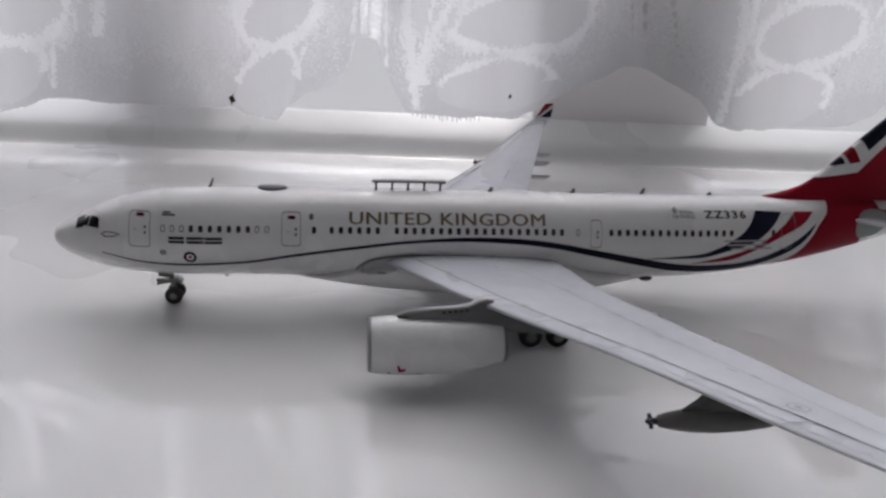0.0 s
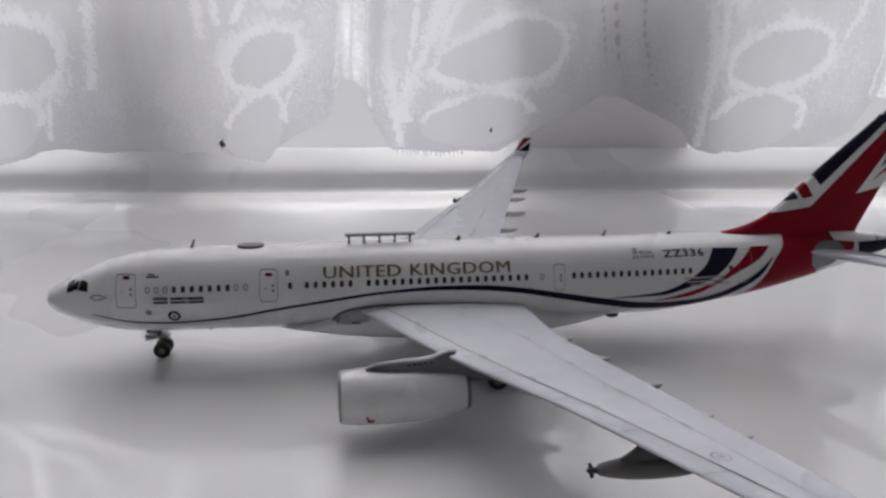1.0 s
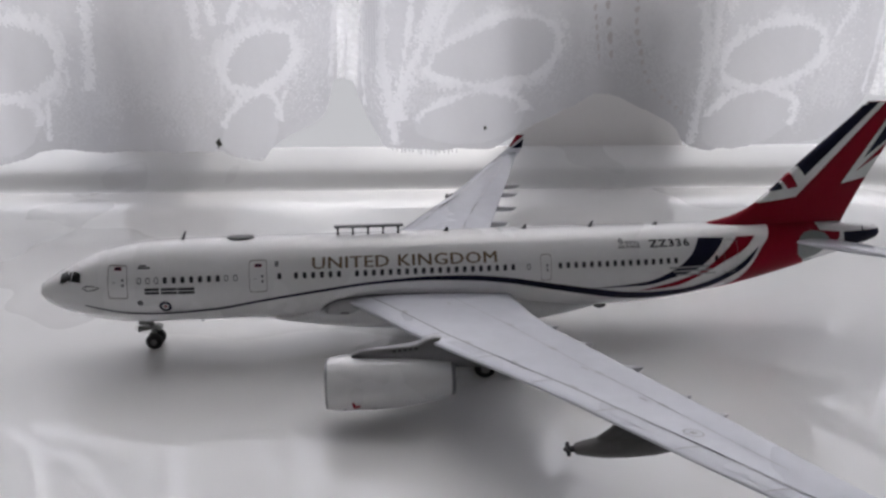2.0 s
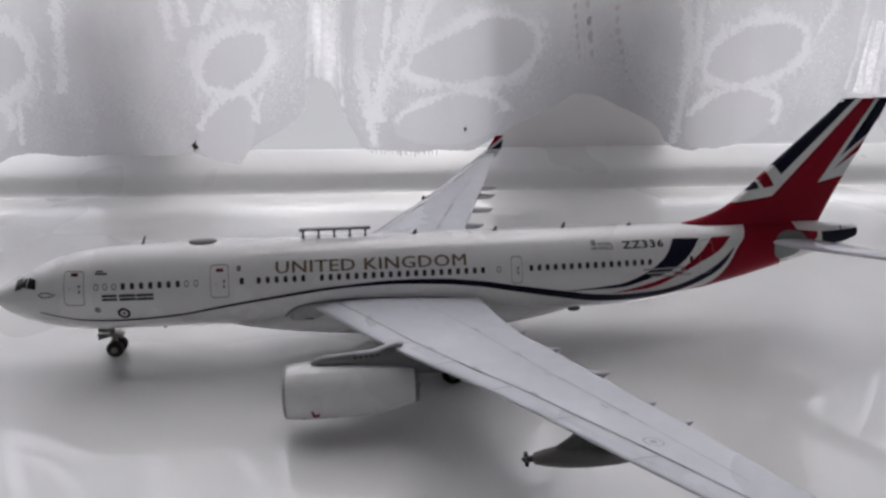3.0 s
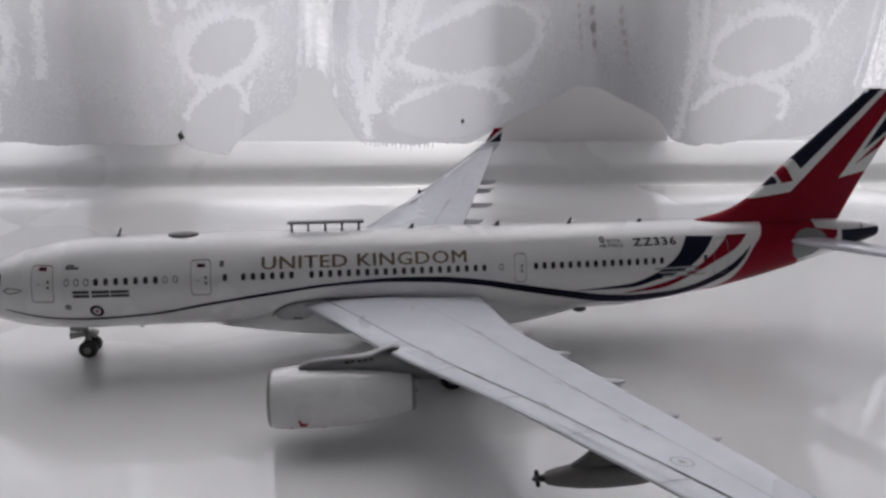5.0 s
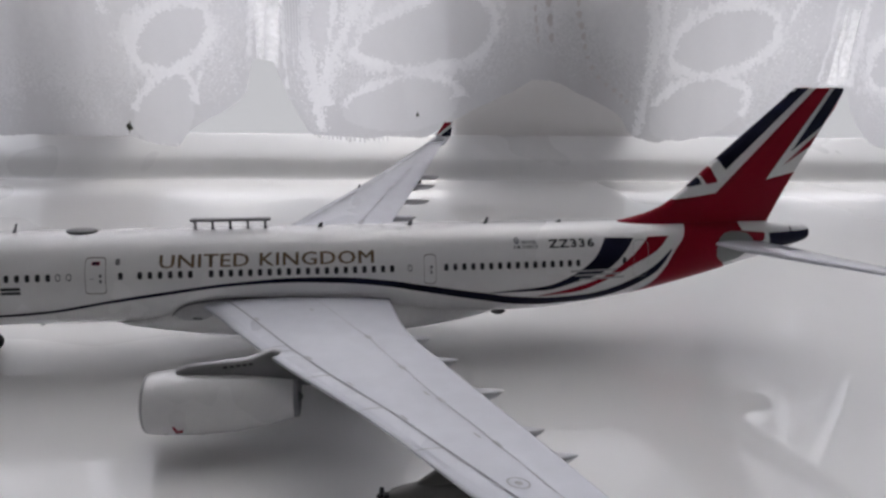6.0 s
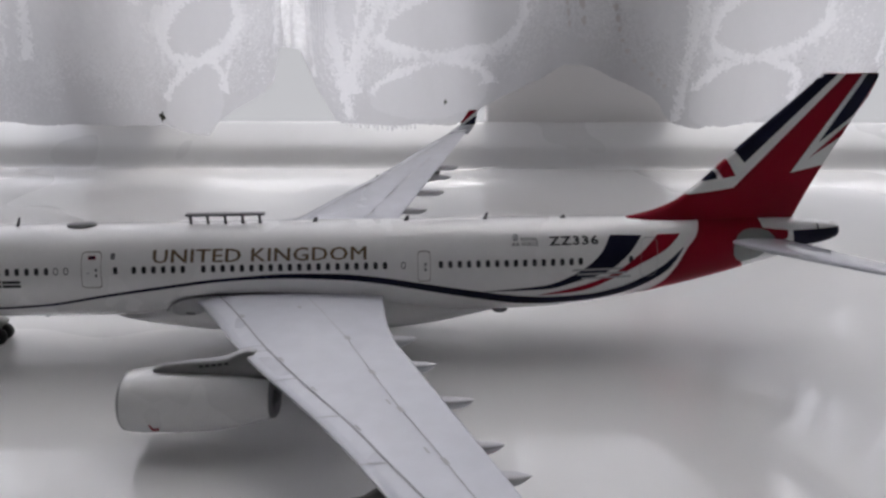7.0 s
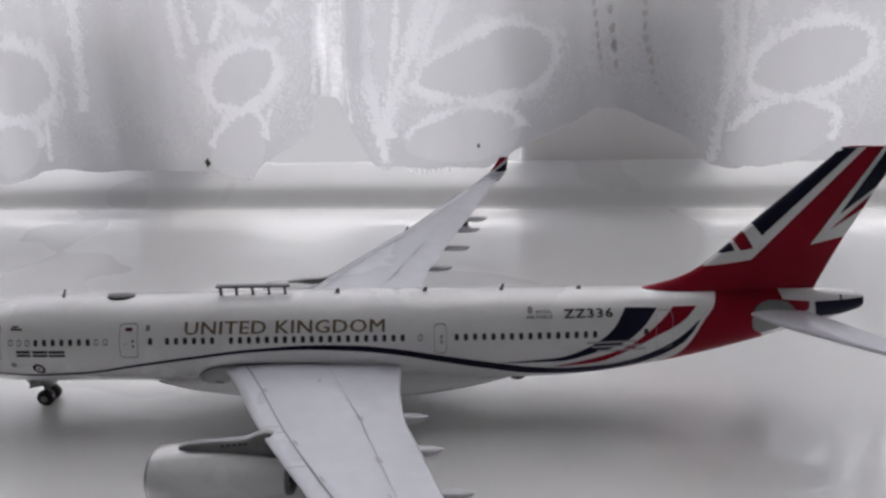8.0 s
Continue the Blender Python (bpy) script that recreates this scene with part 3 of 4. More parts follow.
    for i in range(18):
        a = 2 * math.pi * i / 18
        blade = bmesh.new()
        corners = [(0.047, 2.036, -0.05), (0.116, 2.032, -0.09), (0.116, 2.044, 0.12), (0.047, 2.042, 0.08)]
        blade.faces.new([blade.verts.new((x, ey + r * math.cos(a + d), ez + r * math.sin(a + d))) for r, x, d in corners])
        part("fan_blade", blade, MIDGREY, engine)
    part("exhaust_ring", tapered(loft(round_x(ring([(0.758, 0.1285), (0.778, 0.124), (0.783, 0.116), (0.743, 0.11)]), ey, ez, 40), cap=False)), MIDGREY, engine, "dark grey exhaust ring")
    part("exhaust_cone", tapered(loft(round_x(ring([(0.643, 0.075), (0.743, 0.058), (0.783, 0.03), (0.80, 0.005)]), ey, ez - 0.005, 24))), DARKGREY, engine)
    part("exhaust_plate", tapered(loft(round_x(ring([(0.70, 0.117), (0.705, 0.0)]), ey, ez, 32), cap=False)), DARKGREY, engine)

    def on_engine(x, z):
        r = 0.92 * np.interp((x - 1.888) / 0.915, [0.033, 0.103, 0.253, 0.453, 0.623], [0.159, 0.166, 0.170, 0.166, 0.150]) + 0.003
        return (x, ey - math.sqrt(max(1e-6, r * r - (z - ez) ** 2)), z)

    if side < 0:
        part("warning_mark", drape(flat_shapes([[(2.030, 0.197), (2.042, 0.197), (2.050, 0.170), (2.078, 0.175), (2.070, 0.150), (2.040, 0.144)]]), on_engine, 0.05, 0.01), RED, engine, "small red warning mark")
        part("service_mark", drape(flat_shapes([rounded(2.135, 2.165, 0.122, 0.132, 0.003)]), on_engine, 0.05, 0.01), INK, engine)
        part("service_mark", drape(flat_shapes([rounded(1.985, 2.0, 0.13, 0.145, 0.004)]), on_engine, 0.05, 0.01), LINE, engine)
    # pylon, thin and dark, from the nacelle's top to the wing
    rows, sink = [], 0.03 if side > 0 else 0.0
    for x, z0, z1, w in ((2.035, 0.388, 0.404, 0.006), (2.09, 0.380, 0.428, 0.018), (2.22, 0.372, 0.442, 0.026), (2.34, 0.36, 0.450, 0.030), (2.395, 0.35, 0.460, 0.031), (2.445, 0.34, 0.484, 0.032), (2.49, 0.33, 0.497, 0.032), (2.56, 0.32, 0.48, 0.032), (2.85, 0.30, 0.46, 0.028), (3.1, 0.40, 0.46, 0.006)):
        rows.append([(x, ey - w, z0), (x, ey + w, z0), (x, ey + w, z1 - sink - 0.008), (x, ey + w * 0.6, z1 - sink), (x, ey - w * 0.6, z1 - sink), (x, ey - w, z1 - sink - 0.008)])
    pylon = part("pylon", loft(rows), PYLON, plane, "grey engine pylon under the wing")
    part("pylon_cap", loft([[(x, ey - 0.7 * w, z - sink), (x, ey - w * 0.3, z - sink + 0.005), (x, ey + w * 0.3, z - sink + 0.005), (x, ey + 0.7 * w, z - sink)] for x, z, w in ((2.04, 0.406, 0.006), (2.09, 0.429, 0.014), (2.22, 0.443, 0.020), (2.34, 0.451, 0.024), (2.395, 0.461, 0.026), (2.445, 0.485, 0.028), (2.49, 0.498, 0.028), (2.53, 0.490, 0.024))], closed=False), FAIRGREY, pylon)
    for k in range(5 if side < 0 else 0):  # vents along the pylon's upper edge
        x = 2.26 + 0.030 * k
        part("vent", box((x, ey - 0.0335, 0.424 + 0.003 * k), (x + 0.018, ey - 0.026, 0.434 + 0.003 * k)), INK, pylon)

    # refuelling pod under the outer wing
    py, pz, back = 2.062 * side, 0.427 if side < 0 else 0.46, 0.0 if side < 0 else -0.025
    pod_profile = [(2.985, 0.008), (3.0, 0.024), (3.04, 0.034), (3.12, 0.047), (3.22, 0.053), (3.34, 0.050), (3.46, 0.036), (3.54, 0.016), (3.56, 0.004)]
    pod = part("refuelling_pod", loft(round_x([(x + back, r) for x, r in pod_profile], py, pz, 24)), PODGREY, plane, "dark grey refuelling pod under the wing")
    part("pod_pylon", loft([[(x + back, py - w, pz + 0.03), (x + back, py + w, pz + 0.03), (x + back, py + w, z), (x + back, py - w, z)] for x, z, w in ((3.09, 0.475, 0.006), (3.15, 0.51, 0.016), (3.20, 0.565, 0.02), (3.35, 0.575, 0.02), (3.52, 0.57, 0.008))]), PODGREY, pod)
    part("turbine_hub", loft(round_x([(2.945 + back, 0.004), (2.955 + back, 0.012), (2.985 + back, 0.014), (3.0 + back, 0.012)], py, pz, 16)), INK, pod)
    for i in range(4):
        a = math.pi / 4 + math.pi / 2 * i
        c, n = Vector((2.965 + back, py, pz)), Vector((0, math.cos(a), math.sin(a)))
        part("turbine_blade", tube([c + 0.006 * n, c + 0.030 * n], [0.011, 0.008], 6), INK, pod)

    # tailplane
    T_LE, T_TE = (lambda y: 4.98 + 0.82 * y + 0.34 * max(0.0, 0.34 - y)), (lambda y: 5.455 + 0.50 * y)
    rings = []
    for y in (0.02, 0.12, 0.25, 0.5, 0.75, 0.93, 0.97):
        le, te = T_LE(y) + (0.05 if y > 0.95 else 0), T_TE(y)
        us = [0.5 - 0.5 * math.cos(math.pi * i / 10) for i in range(11)]
        z = 0.628 + 0.105 * y
        rings.append([(le + u * (te - le), -y, z + airfoil(u, 0.10) * (te - le) + 0.002) for u in us] + [(le + u * (te - le), -y, z - airfoil(u, 0.10) * (te - le) - 0.002) for u in us[::-1][1:-1]])
    tailplane = part("tailplane", mirrored(loft(rings), side), GREY, plane, "pale grey tailplane")
    rows = [[(T_LE(y) + 0.05 * (T_TE(y) - T_LE(y)), -y, 0.631 + 0.105 * y + airfoil(0.05, 0.10) * (T_TE(y) - T_LE(y))), (T_LE(y) - 0.003, -y, 0.629 + 0.105 * y), (T_LE(y) + 0.05 * (T_TE(y) - T_LE(y)), -y, 0.625 + 0.105 * y - airfoil(0.05, 0.10) * (T_TE(y) - T_LE(y)))] for y in np.linspace(0.16, 0.92, 8)]
    part("leading_edge", mirrored(loft(rows, closed=False), side), SILVER, tailplane)
    rows = [[(T_LE(y) + u * (T_TE(y) - T_LE(y)), -y, 0.6335 + 0.105 * y + airfoil(u, 0.10) * (T_TE(y) - T_LE(y))) for u in (0.655, 0.675)] for y in np.linspace(0.15, 0.93, 8)]
    part("elevator_line", mirrored(loft(rows, closed=False), side), FAINT, tailplane)

    # main landing gear: a strut and a bogie of four wheels
    gear = part("main_gear_strut", tube([(2.90, 0.57 * side, 0.36), (2.915, 0.59 * side, 0.16), (2.92, 0.600 * side, 0.062)], [0.026, 0.022, 0.018], 12), STEEL, plane, "dull metal main landing gear strut")
    part("bogie_beam", tube([(2.85, 0.600 * side, 0.068), (3.03, 0.600 * side, 0.068)], 0.014, 10), STEEL, gear)
    part("drag_brace", tube([(3.06, 0.57 * side, 0.30), (2.93, 0.600 * side, 0.12)], 0.010, 8), STEEL, gear)
    part("gear_door", box((2.82, 0.655 * side - 0.006, 0.17), (3.0, 0.655 * side + 0.006, 0.34), 0.004), GREY, gear)
    for x in (2.855, 3.02):
        for off in (-0.065, 0.065):
            c = 0.600 * side + off
            profile = [(-0.026, 0.030), (-0.028, 0.052), (-0.022, 0.066), (-0.010, 0.070), (0.010, 0.070), (0.022, 0.066), (0.028, 0.052), (0.026, 0.030)]
            wheel = part("wheel", loft([[(x + r * math.cos(2 * math.pi * i / 28), c + w, 0.070 + r * math.sin(2 * math.pi * i / 28)) for i in range(28)] for w, r in profile]), RUBBER, gear, "black tyre with a grey hub")
            part("hub", loft([[(x + r * math.cos(2 * math.pi * i / 20), c + w, 0.070 + r * math.sin(2 * math.pi * i / 20)) for i in range(20)] for w, r in ((-0.029, 0.012), (-0.030, 0.032), (0.030, 0.032), (0.029, 0.012))]), HUB, wheel)

# nose gear
gear = part("nose_gear_strut", tube([(0.655, 0, 0.25), (0.672, 0, 0.12), (0.68, 0, 0.05)], [0.020, 0.017, 0.014], 12), STEEL, plane, "dull metal nose landing gear strut")
part("axle", tube([(0.68, -0.05, 0.05), (0.68, 0.05, 0.05)], 0.010, 8), STEEL, gear)
part("drag_brace", tube([(0.575, -0.015, 0.150), (0.668, 0, 0.135)], 0.013, 8), HUB, gear)
part("steering_bracket", loft([[(x, -0.04, z), (x, 0.04, z), (x, 0.04, z + 0.012), (x, -0.04, z + 0.012)] for x, z in ((0.582, 0.126), (0.66, 0.142), (0.70, 0.146), (0.728, 0.128))]), HUB, gear)
for y in (-0.04, 0.04):
    profile = [(-0.021, 0.024), (-0.023, 0.040), (-0.018, 0.052), (-0.008, 0.055), (0.008, 0.055), (0.018, 0.052), (0.023, 0.040), (0.021, 0.024)]
    wheel = part("wheel", loft([[(0.68 + r * math.cos(2 * math.pi * i / 28), y + w, 0.055 + r * math.sin(2 * math.pi * i / 28)) for i in range(28)] for w, r in profile]), RUBBER, gear, "black tyre with a grey hub")
    part("hub", loft([[(0.68 + r * math.cos(2 * math.pi * i / 20), y + w, 0.055 + r * math.sin(2 * math.pi * i / 20)) for i in range(20)] for w, r in ((-0.023, 0.010), (-0.024, 0.022), (0.024, 0.022), (0.023, 0.010))]), HUB, wheel)
    s = math.copysign(1, y)
    part("gear_door", loft([[(x, s * 0.055, 0.225), (x, s * 0.062, 0.225), (x + dx, s * 0.078, z), (x + dx, s * 0.071, z)] for x, dx, z in ((0.605, 0.0, 0.202), (0.65, 0.0, 0.194), (0.69, 0.0, 0.204))]), HUB, gear)
part("landing_light", box((0.625, -0.03, 0.13), (0.645, 0.03, 0.155), 0.004), HUB, gear)

# fin
FIN = [(0.735, 4.44), (0.763, 4.555), (0.785, 4.65), (0.805, 4.722), (0.859, 4.842), (0.954, 4.962), (1.161, 5.164), (1.374, 5.383), (1.548, 5.562), (1.592, 5.602), (1.605, 5.628)]
fin_le = flow([p[0] for p in FIN], [p[1] for p in FIN])
fin_te = flow([0.66, 0.737, 1.06, 1.316, 1.59, 1.605], [5.560, 5.585, 5.710, 5.824, 5.938, 5.932])


def fin_half(x, z):
    le, te = fin_le(z), fin_te(z)
    u = min(max((x - le) / (te - le), 0.0), 1.0)
    most = np.interp(z, [0.735, 0.80, 0.95, 1.605], [0.055, 0.045, 0.036, 0.014])
    return most * min(1.0, airfoil(u, 1.0) / 0.5) + 0.003 * (0 < u < 1)


rings = []
for z in (0.735, 0.75, 0.763, 0.785, 0.805, 0.83, 0.859, 0.9, 0.954, 1.05, 1.161, 1.26, 1.374, 1.47, 1.56, 1.592, 1.603, 1.605):
    le, te = fin_le(z), fin_te(z)
    us = [0.5 - 0.5 * math.cos(math.pi * i / 14) for i in range(15)]
    near = [(le + u * (te - le), -fin_half(le + u * (te - le), z), z) for u in us]
    rings.append(near + [(x, -y, zz) for x, y, zz in near[::-1][1:-1]])
fin = part("tail_fin", loft(rings), RED, plane, "tail fin painted red, white and navy like a flag")
FIN_WHITE = [[(4.889, 0.905), (5.175, 0.951), (5.738, 1.604), (5.630, 1.604), (5.602, 1.591), (5.562, 1.547), (5.383, 1.373), (5.164, 1.160), (5.06, 1.056), (4.963, 0.953)],
             [(5.838, 1.604), (5.513, 1.033), (5.708, 1.075), (5.822, 1.316), (5.936, 1.589), (5.930, 1.604)]]
FIN_NAVY = [[(5.168, 1.165), (5.383, 1.371), (5.562, 1.546), (5.602, 1.590), (5.630, 1.603), (5.688, 1.603), (5.220, 1.100)],
            [(4.962, 0.976), (5.048, 1.066), (5.074, 1.008)],
            [(5.864, 1.603), (5.929, 1.603), (5.934, 1.588), (5.836, 1.370), (5.652, 1.214)]]
FIN_RED = [[(5.064, 1.070), (5.116, 1.124), (5.178, 1.024), (5.108, 1.008)],
           [(5.818, 1.330), (5.607, 1.119), (5.786, 1.245)]]
def fin_flag(shapes, side, out):
    """The flag's print, cut along lines that run with the leading edge, so that it follows the fin's round nose."""
    bm = flat_shapes(shapes)
    bmesh.ops.triangulate(bm, faces=bm.faces)

    def cut(axis, places):
        normal = [1.0 if k == axis else 0.0 for k in range(3)]
        for c in places:
            bmesh.ops.bisect_plane(bm, geom=bm.verts[:] + bm.edges[:] + bm.faces[:], plane_co=[c * n for n in normal], plane_no=normal)

    cut(2, np.arange(0.90, 1.61, 0.02))
    for v in bm.verts:
        v.co.x -= fin_le(v.co.z)
    cut(0, (0.0, 0.002, 0.005, 0.01, 0.017, 0.026, 0.04, 0.06, 0.09, 0.13, 0.18, 0.24, 0.31))
    for v in bm.verts:
        back, z = max(v.co.x, 0.0), v.co.z
        x = fin_le(z) + back
        v.co = (x - 0.002 * (back < 0.001), side * (fin_half(x, z) + out * min(1.0, 0.2 + back / 0.01)), z)
    return bm


def reach(shapes):
    """Flag shapes that meet the leading edge end on it."""
    return [[(fin_le(z) - 0.002 if abs(x - fin_le(z)) < 0.018 and z < 1.6 else x, z + (0.004 if z > 1.6 else 0)) for x, z in shape] for shape in shapes]


FIN_WHITE, FIN_NAVY = reach(FIN_WHITE), reach(FIN_NAVY)
for s in (-1, 1):
    part("white_field", fin_flag(FIN_WHITE, s, 0.006), WHITE, fin, "white stripes of the flag")
    part("navy_field", fin_flag(FIN_NAVY, s, 0.010), NAVY, fin, "navy stripes of the flag")
    part("red_field", fin_flag(FIN_RED, s, 0.010), RED, fin, "small red stripes of the flag")

# red band round the tail, and the tail cone's print
front = flow([0.30, 0.36, 0.43, 0.503, 0.62, 0.685, 0.737, 0.77], [4.62, 4.685, 4.765, 4.815, 4.885, 4.945, 4.972, 4.985])
def rear(z):
    return float(np.interp(z, [0.44, 0.51, 0.56, 0.60, 0.64, 0.695, 0.712, 0.745], [5.30, 5.25, 5.19, 5.19, 5.53, 5.535, 5.37, 5.36]))


rows = []
for i in range(161):
    a = 2 * math.pi * i / 160
    x0, x1 = front(hull_round(4.8, a)[2]), 5.3
    for _ in range(6):
        x1 = 0.5 * (x1 + rear(hull_round(x1, a)[2]))
    rows.append([hull_round(x0 + (x1 - x0) * k / 10, a, 0.003) for k in range(11)])
part("red_tail_band", loft(rows, closed=False), RED, fuselage, "deep red band round the rear fuselage")
part("navy_cone_print", ribbon([(5.562, 0.690), (5.69, 0.689), (5.874, 0.692)], [(5.575, 0.595), (5.72, 0.600), (5.873, 0.634)], hull, 16, 6), NAVY, fuselage)
part("cone_joint", drape(flat_shapes([rounded(5.722, 5.734, 0.686, 0.714, 0.003)]), lambda x, z: hull(x, z, 0.005), 0.05, 0.02), INK, fuselage)
for s in (-1, 1):
    part("tailplane_fairing", drape(flat_shapes([[(5.35, 0.708), (5.29, 0.712), (5.24, 0.703), (5.205, 0.683), (5.185, 0.65), (5.178, 0.61), (5.186, 0.565), (5.21, 0.535), (5.25, 0.515), (5.35, 0.535), (5.43, 0.60), (5.44, 0.66), (5.40, 0.695)]]), lambda x, z: hull(x, z, 0.006, s), 0.05, 0.02), BARE, fuselage, "bare grey patch at the tailplane's root")

# printed livery on the viewer's side
part("cheatline", stripe([(0.34, 0.412, 0.007), (0.63, 0.358, 0.012), (0.80, 0.349, 0.014), (1.13, 0.367, 0.016), (1.48, 0.425, 0.017), (1.83, 0.475, 0.018), (2.18, 0.515, 0.018), (2.53, 0.531, 0.026), (2.82, 0.522, 0.034), (3.08, 0.494, 0.038), (3.26, 0.461, 0.042), (3.65, 0.384, 0.054), (3.90, 0.338, 0.060), (4.10, 0.324, 0.060), (4.30, 0.330, 0.060), (4.48, 0.366, 0.060), (4.64, 0.44, 0.056), (4.76, 0.52, 0.045), (4.86, 0.63, 0.006)], hull, 90, 6), NAVY, fuselage, "dark navy line that sweeps along the fuselage")
part("navy_ribbon", ribbon([(3.68, 0.410), (4.03, 0.441), (4.18, 0.493), (4.34, 0.597), (4.425, 0.706)], [(3.68, 0.407), (4.035, 0.414), (4.228, 0.461), (4.385, 0.507), (4.503, 0.588), (4.613, 0.700)], hull, 40, 8), NAVY, fuselage, "navy ribbon of the flag print")
part("red_ribbon", ribbon([(4.00, 0.372), (4.235, 0.425), (4.43, 0.496), (4.586, 0.601), (4.709, 0.702)], [(4.00, 0.369), (4.245, 0.390), (4.434, 0.465), (4.588, 0.545), (4.756, 0.627), (4.848, 0.702)], hull, 40, 8), RED, fuselage, "red ribbon of the flag print")
part("lettering_country", lettering("UNITED KINGDOM", 1.785, 0.613, 1.212, 0.064, hull, 0.0, 1.06, 0.035), GOLD, fuselage, "bronze letters UNITED KINGDOM")
part("lettering_serial", lettering("ZZ336", 4.058, 0.664, 0.292, 0.042, hull, 0.027, 1.22, 0.02), INK, fuselage, "black characters ZZ336")
part("lettering_service", lettering("ROYAL", 3.895, 0.687, 0.095, 0.016, hull, 0.015), INK, fuselage)
part("lettering_service", lettering("AIR FORCE", 3.838, 0.665, 0.155, 0.016, hull, 0.015), INK, fuselage)


def ring_print(x, z, radii):
    return [[(x + r * math.cos(2 * math.pi * k / 24), z + r * math.sin(2 * math.pi * k / 24)) for r, k in ((a, i), (a, i + 1), (b, i + 1), (b, i))] for a, b in radii for i in range(24)]


part("roundel", drape(flat_shapes(ring_print(0.853, 0.406, [(0.038, 0.022)])), hull, 0.1, 0.02), NAVY, fuselage, "small dark ring emblem with a red middle")
part("roundel_middle", drape(flat_shapes(ring_print(0.853, 0.406, [(0.010, 0.001)])), hull, 0.1, 0.02), RED, fuselage)
part("roundel", drape(flat_shapes(ring_print(3.862, 0.703, [(0.015, 0.010), (0.005, 0.0005)])), hull, 0.1, 0.02), NAVY, fuselage)
part("crest", drape(flat_shapes(ring_print(0.703, 0.437, [(0.018, 0.010), (0.008, 0.001)])), hull, 0.1, 0.02), LINE, fuselage)

# cabin windows: dark ones, and blanked ones drawn as rings
dark = [0.868 + 0.0541 * i for i in range(7)] + [1.577] + [1.681 + 0.0549 * i for i in range(6)] + [2.071 + 0.0543 * i for i in range(20)] + [3.424 + 0.0543 * i for i in range(16)] + [4.54]
for x in dark:
    part("cabin_window", drape(flat_shapes([rounded(x - 0.0125, x + 0.0125, 0.5605, 0.5985, 0.009)]), hull, 0.1, 0.02), INK, fuselage)
for x in (0.709, 0.762, 0.815, 1.245, 1.302, 3.208):
    part("blanked_window", drape(flat_shapes(outline(rounded(x - 0.0135, x + 0.0135, 0.560, 0.599, 0.012), 0.006)), hull, 0.1, 0.02), LINE, fuselage)
# doors
for x0, x1, z0, z1 in ((0.512, 0.636, 0.468, 0.664), (1.386, 1.499, 0.483, 0.675), (3.290, 3.364, 0.484, 0.652)):
    door = part("cabin_door", drape(flat_shapes(outline(rounded(x0, x1, z0, z1, 0.02), 0.006)), hull, 0.1, 0.02), DOORLINE, fuselage, "door drawn in a fine brown outline")
    xm = (x0 + x1) / 2
    if x0 < 3:
        part("flag_patch", drape(flat_shapes([rounded(xm - 0.020, xm + 0.024, 0.636, 0.654, 0.003)]), lambda x, z: hull(x, z, 0.004), 0.1, 0.02), RED, door)
        part("flag_cross", drape(flat_shapes([rounded(xm - 0.014, xm + 0.018, 0.639, 0.651, 0.003)]), lambda x, z: hull(x, z, 0.006), 0.1, 0.02), NAVY, door)
    for k in range(2):
        part("door_window", drape(flat_shapes([rounded(x1 - 0.036, x1 - 0.022, 0.545 + 0.03 * k, 0.562 + 0.03 * k, 0.005)]), lambda x, z: hull(x, z, 0.004), 0.1, 0.02), LINE, door)
    part("door_handle", drape(flat_shapes([rounded(x0 + 0.028, x0 + 0.05, 0.566, 0.571, 0.002)]), lambda x, z: hull(x, z, 0.004), 0.1, 0.02), FAINT, door)
part("door_emblem", drape(flat_shapes([rounded(1.548, 1.572, 0.635, 0.665, 0.006)]), hull, 0.1, 0.02), LINE, fuselage)
# small print that cannot be read, as bars
for x0, x1, z0, z1 in ((0.740, 0.828, 0.518, 0.534), (0.740, 0.828, 0.495, 0.511), (0.842, 0.938, 0.517, 0.533), (0.842, 0.938, 0.494, 0.510), (0.944, 1.045, 0.516, 0.532), (0.944, 1.045, 0.493, 0.509)):
    part("print_bar", drape(flat_shapes([rounded(x0, x1, z0, z1, 0.003)]), hull, 0.1, 0.02), INK, fuselage)
for x0, x1, z0, z1 in ((0.700, 0.775, 0.645, 0.655), (0.705, 0.750, 0.658, 0.666)):
    part("print_bar", drape(flat_shapes([rounded(x0, x1, z0, z1, 0.003)]), hull, 0.1, 0.02), INK, fuselage)
for i in range(3):
    x0, z0 = 4.19 + 0.028 * i, 0.525 - 0.026 * i
    part("print_bar", drape(flat_shapes([rounded(x0, x0 + 0.30, z0, z0 + 0.012, 0.003)]), lambda x, z: hull(x, z, 0.006), 0.1, 0.02), FAINT, fuselage)
# cargo door outline over the ribbons, nose hatch, windscreen
part("rear_door_line", drape(flat_shapes(outline(rounded(4.60, 4.70, 0.47, 0.69, 0.03), 0.004)), lambda x, z: hull(x, z, 0.006), 0.1, 0.02), FAINT, fuselage)
part("nose_emblem", drape(flat_shapes(outline([(0.342, 0.525), (0.37, 0.508), (0.42, 0.515), (0.462, 0.532), (0.42, 0.542), (0.37, 0.542)], 0.009)), hull, 0.05, 0.02), INK, fuselage)
for pane_shape in ([(0.262, 0.553), (0.328, 0.553), (0.326, 0.598), (0.312, 0.606), (0.272, 0.606)], [(0.216, 0.552), (0.256, 0.553), (0.264, 0.602), (0.246, 0.596), (0.228, 0.580)]):
    part("windscreen_pane", drape(flat_shapes([pane_shape]), hull, 0.03, 0.015), GLASSY, fuselage)
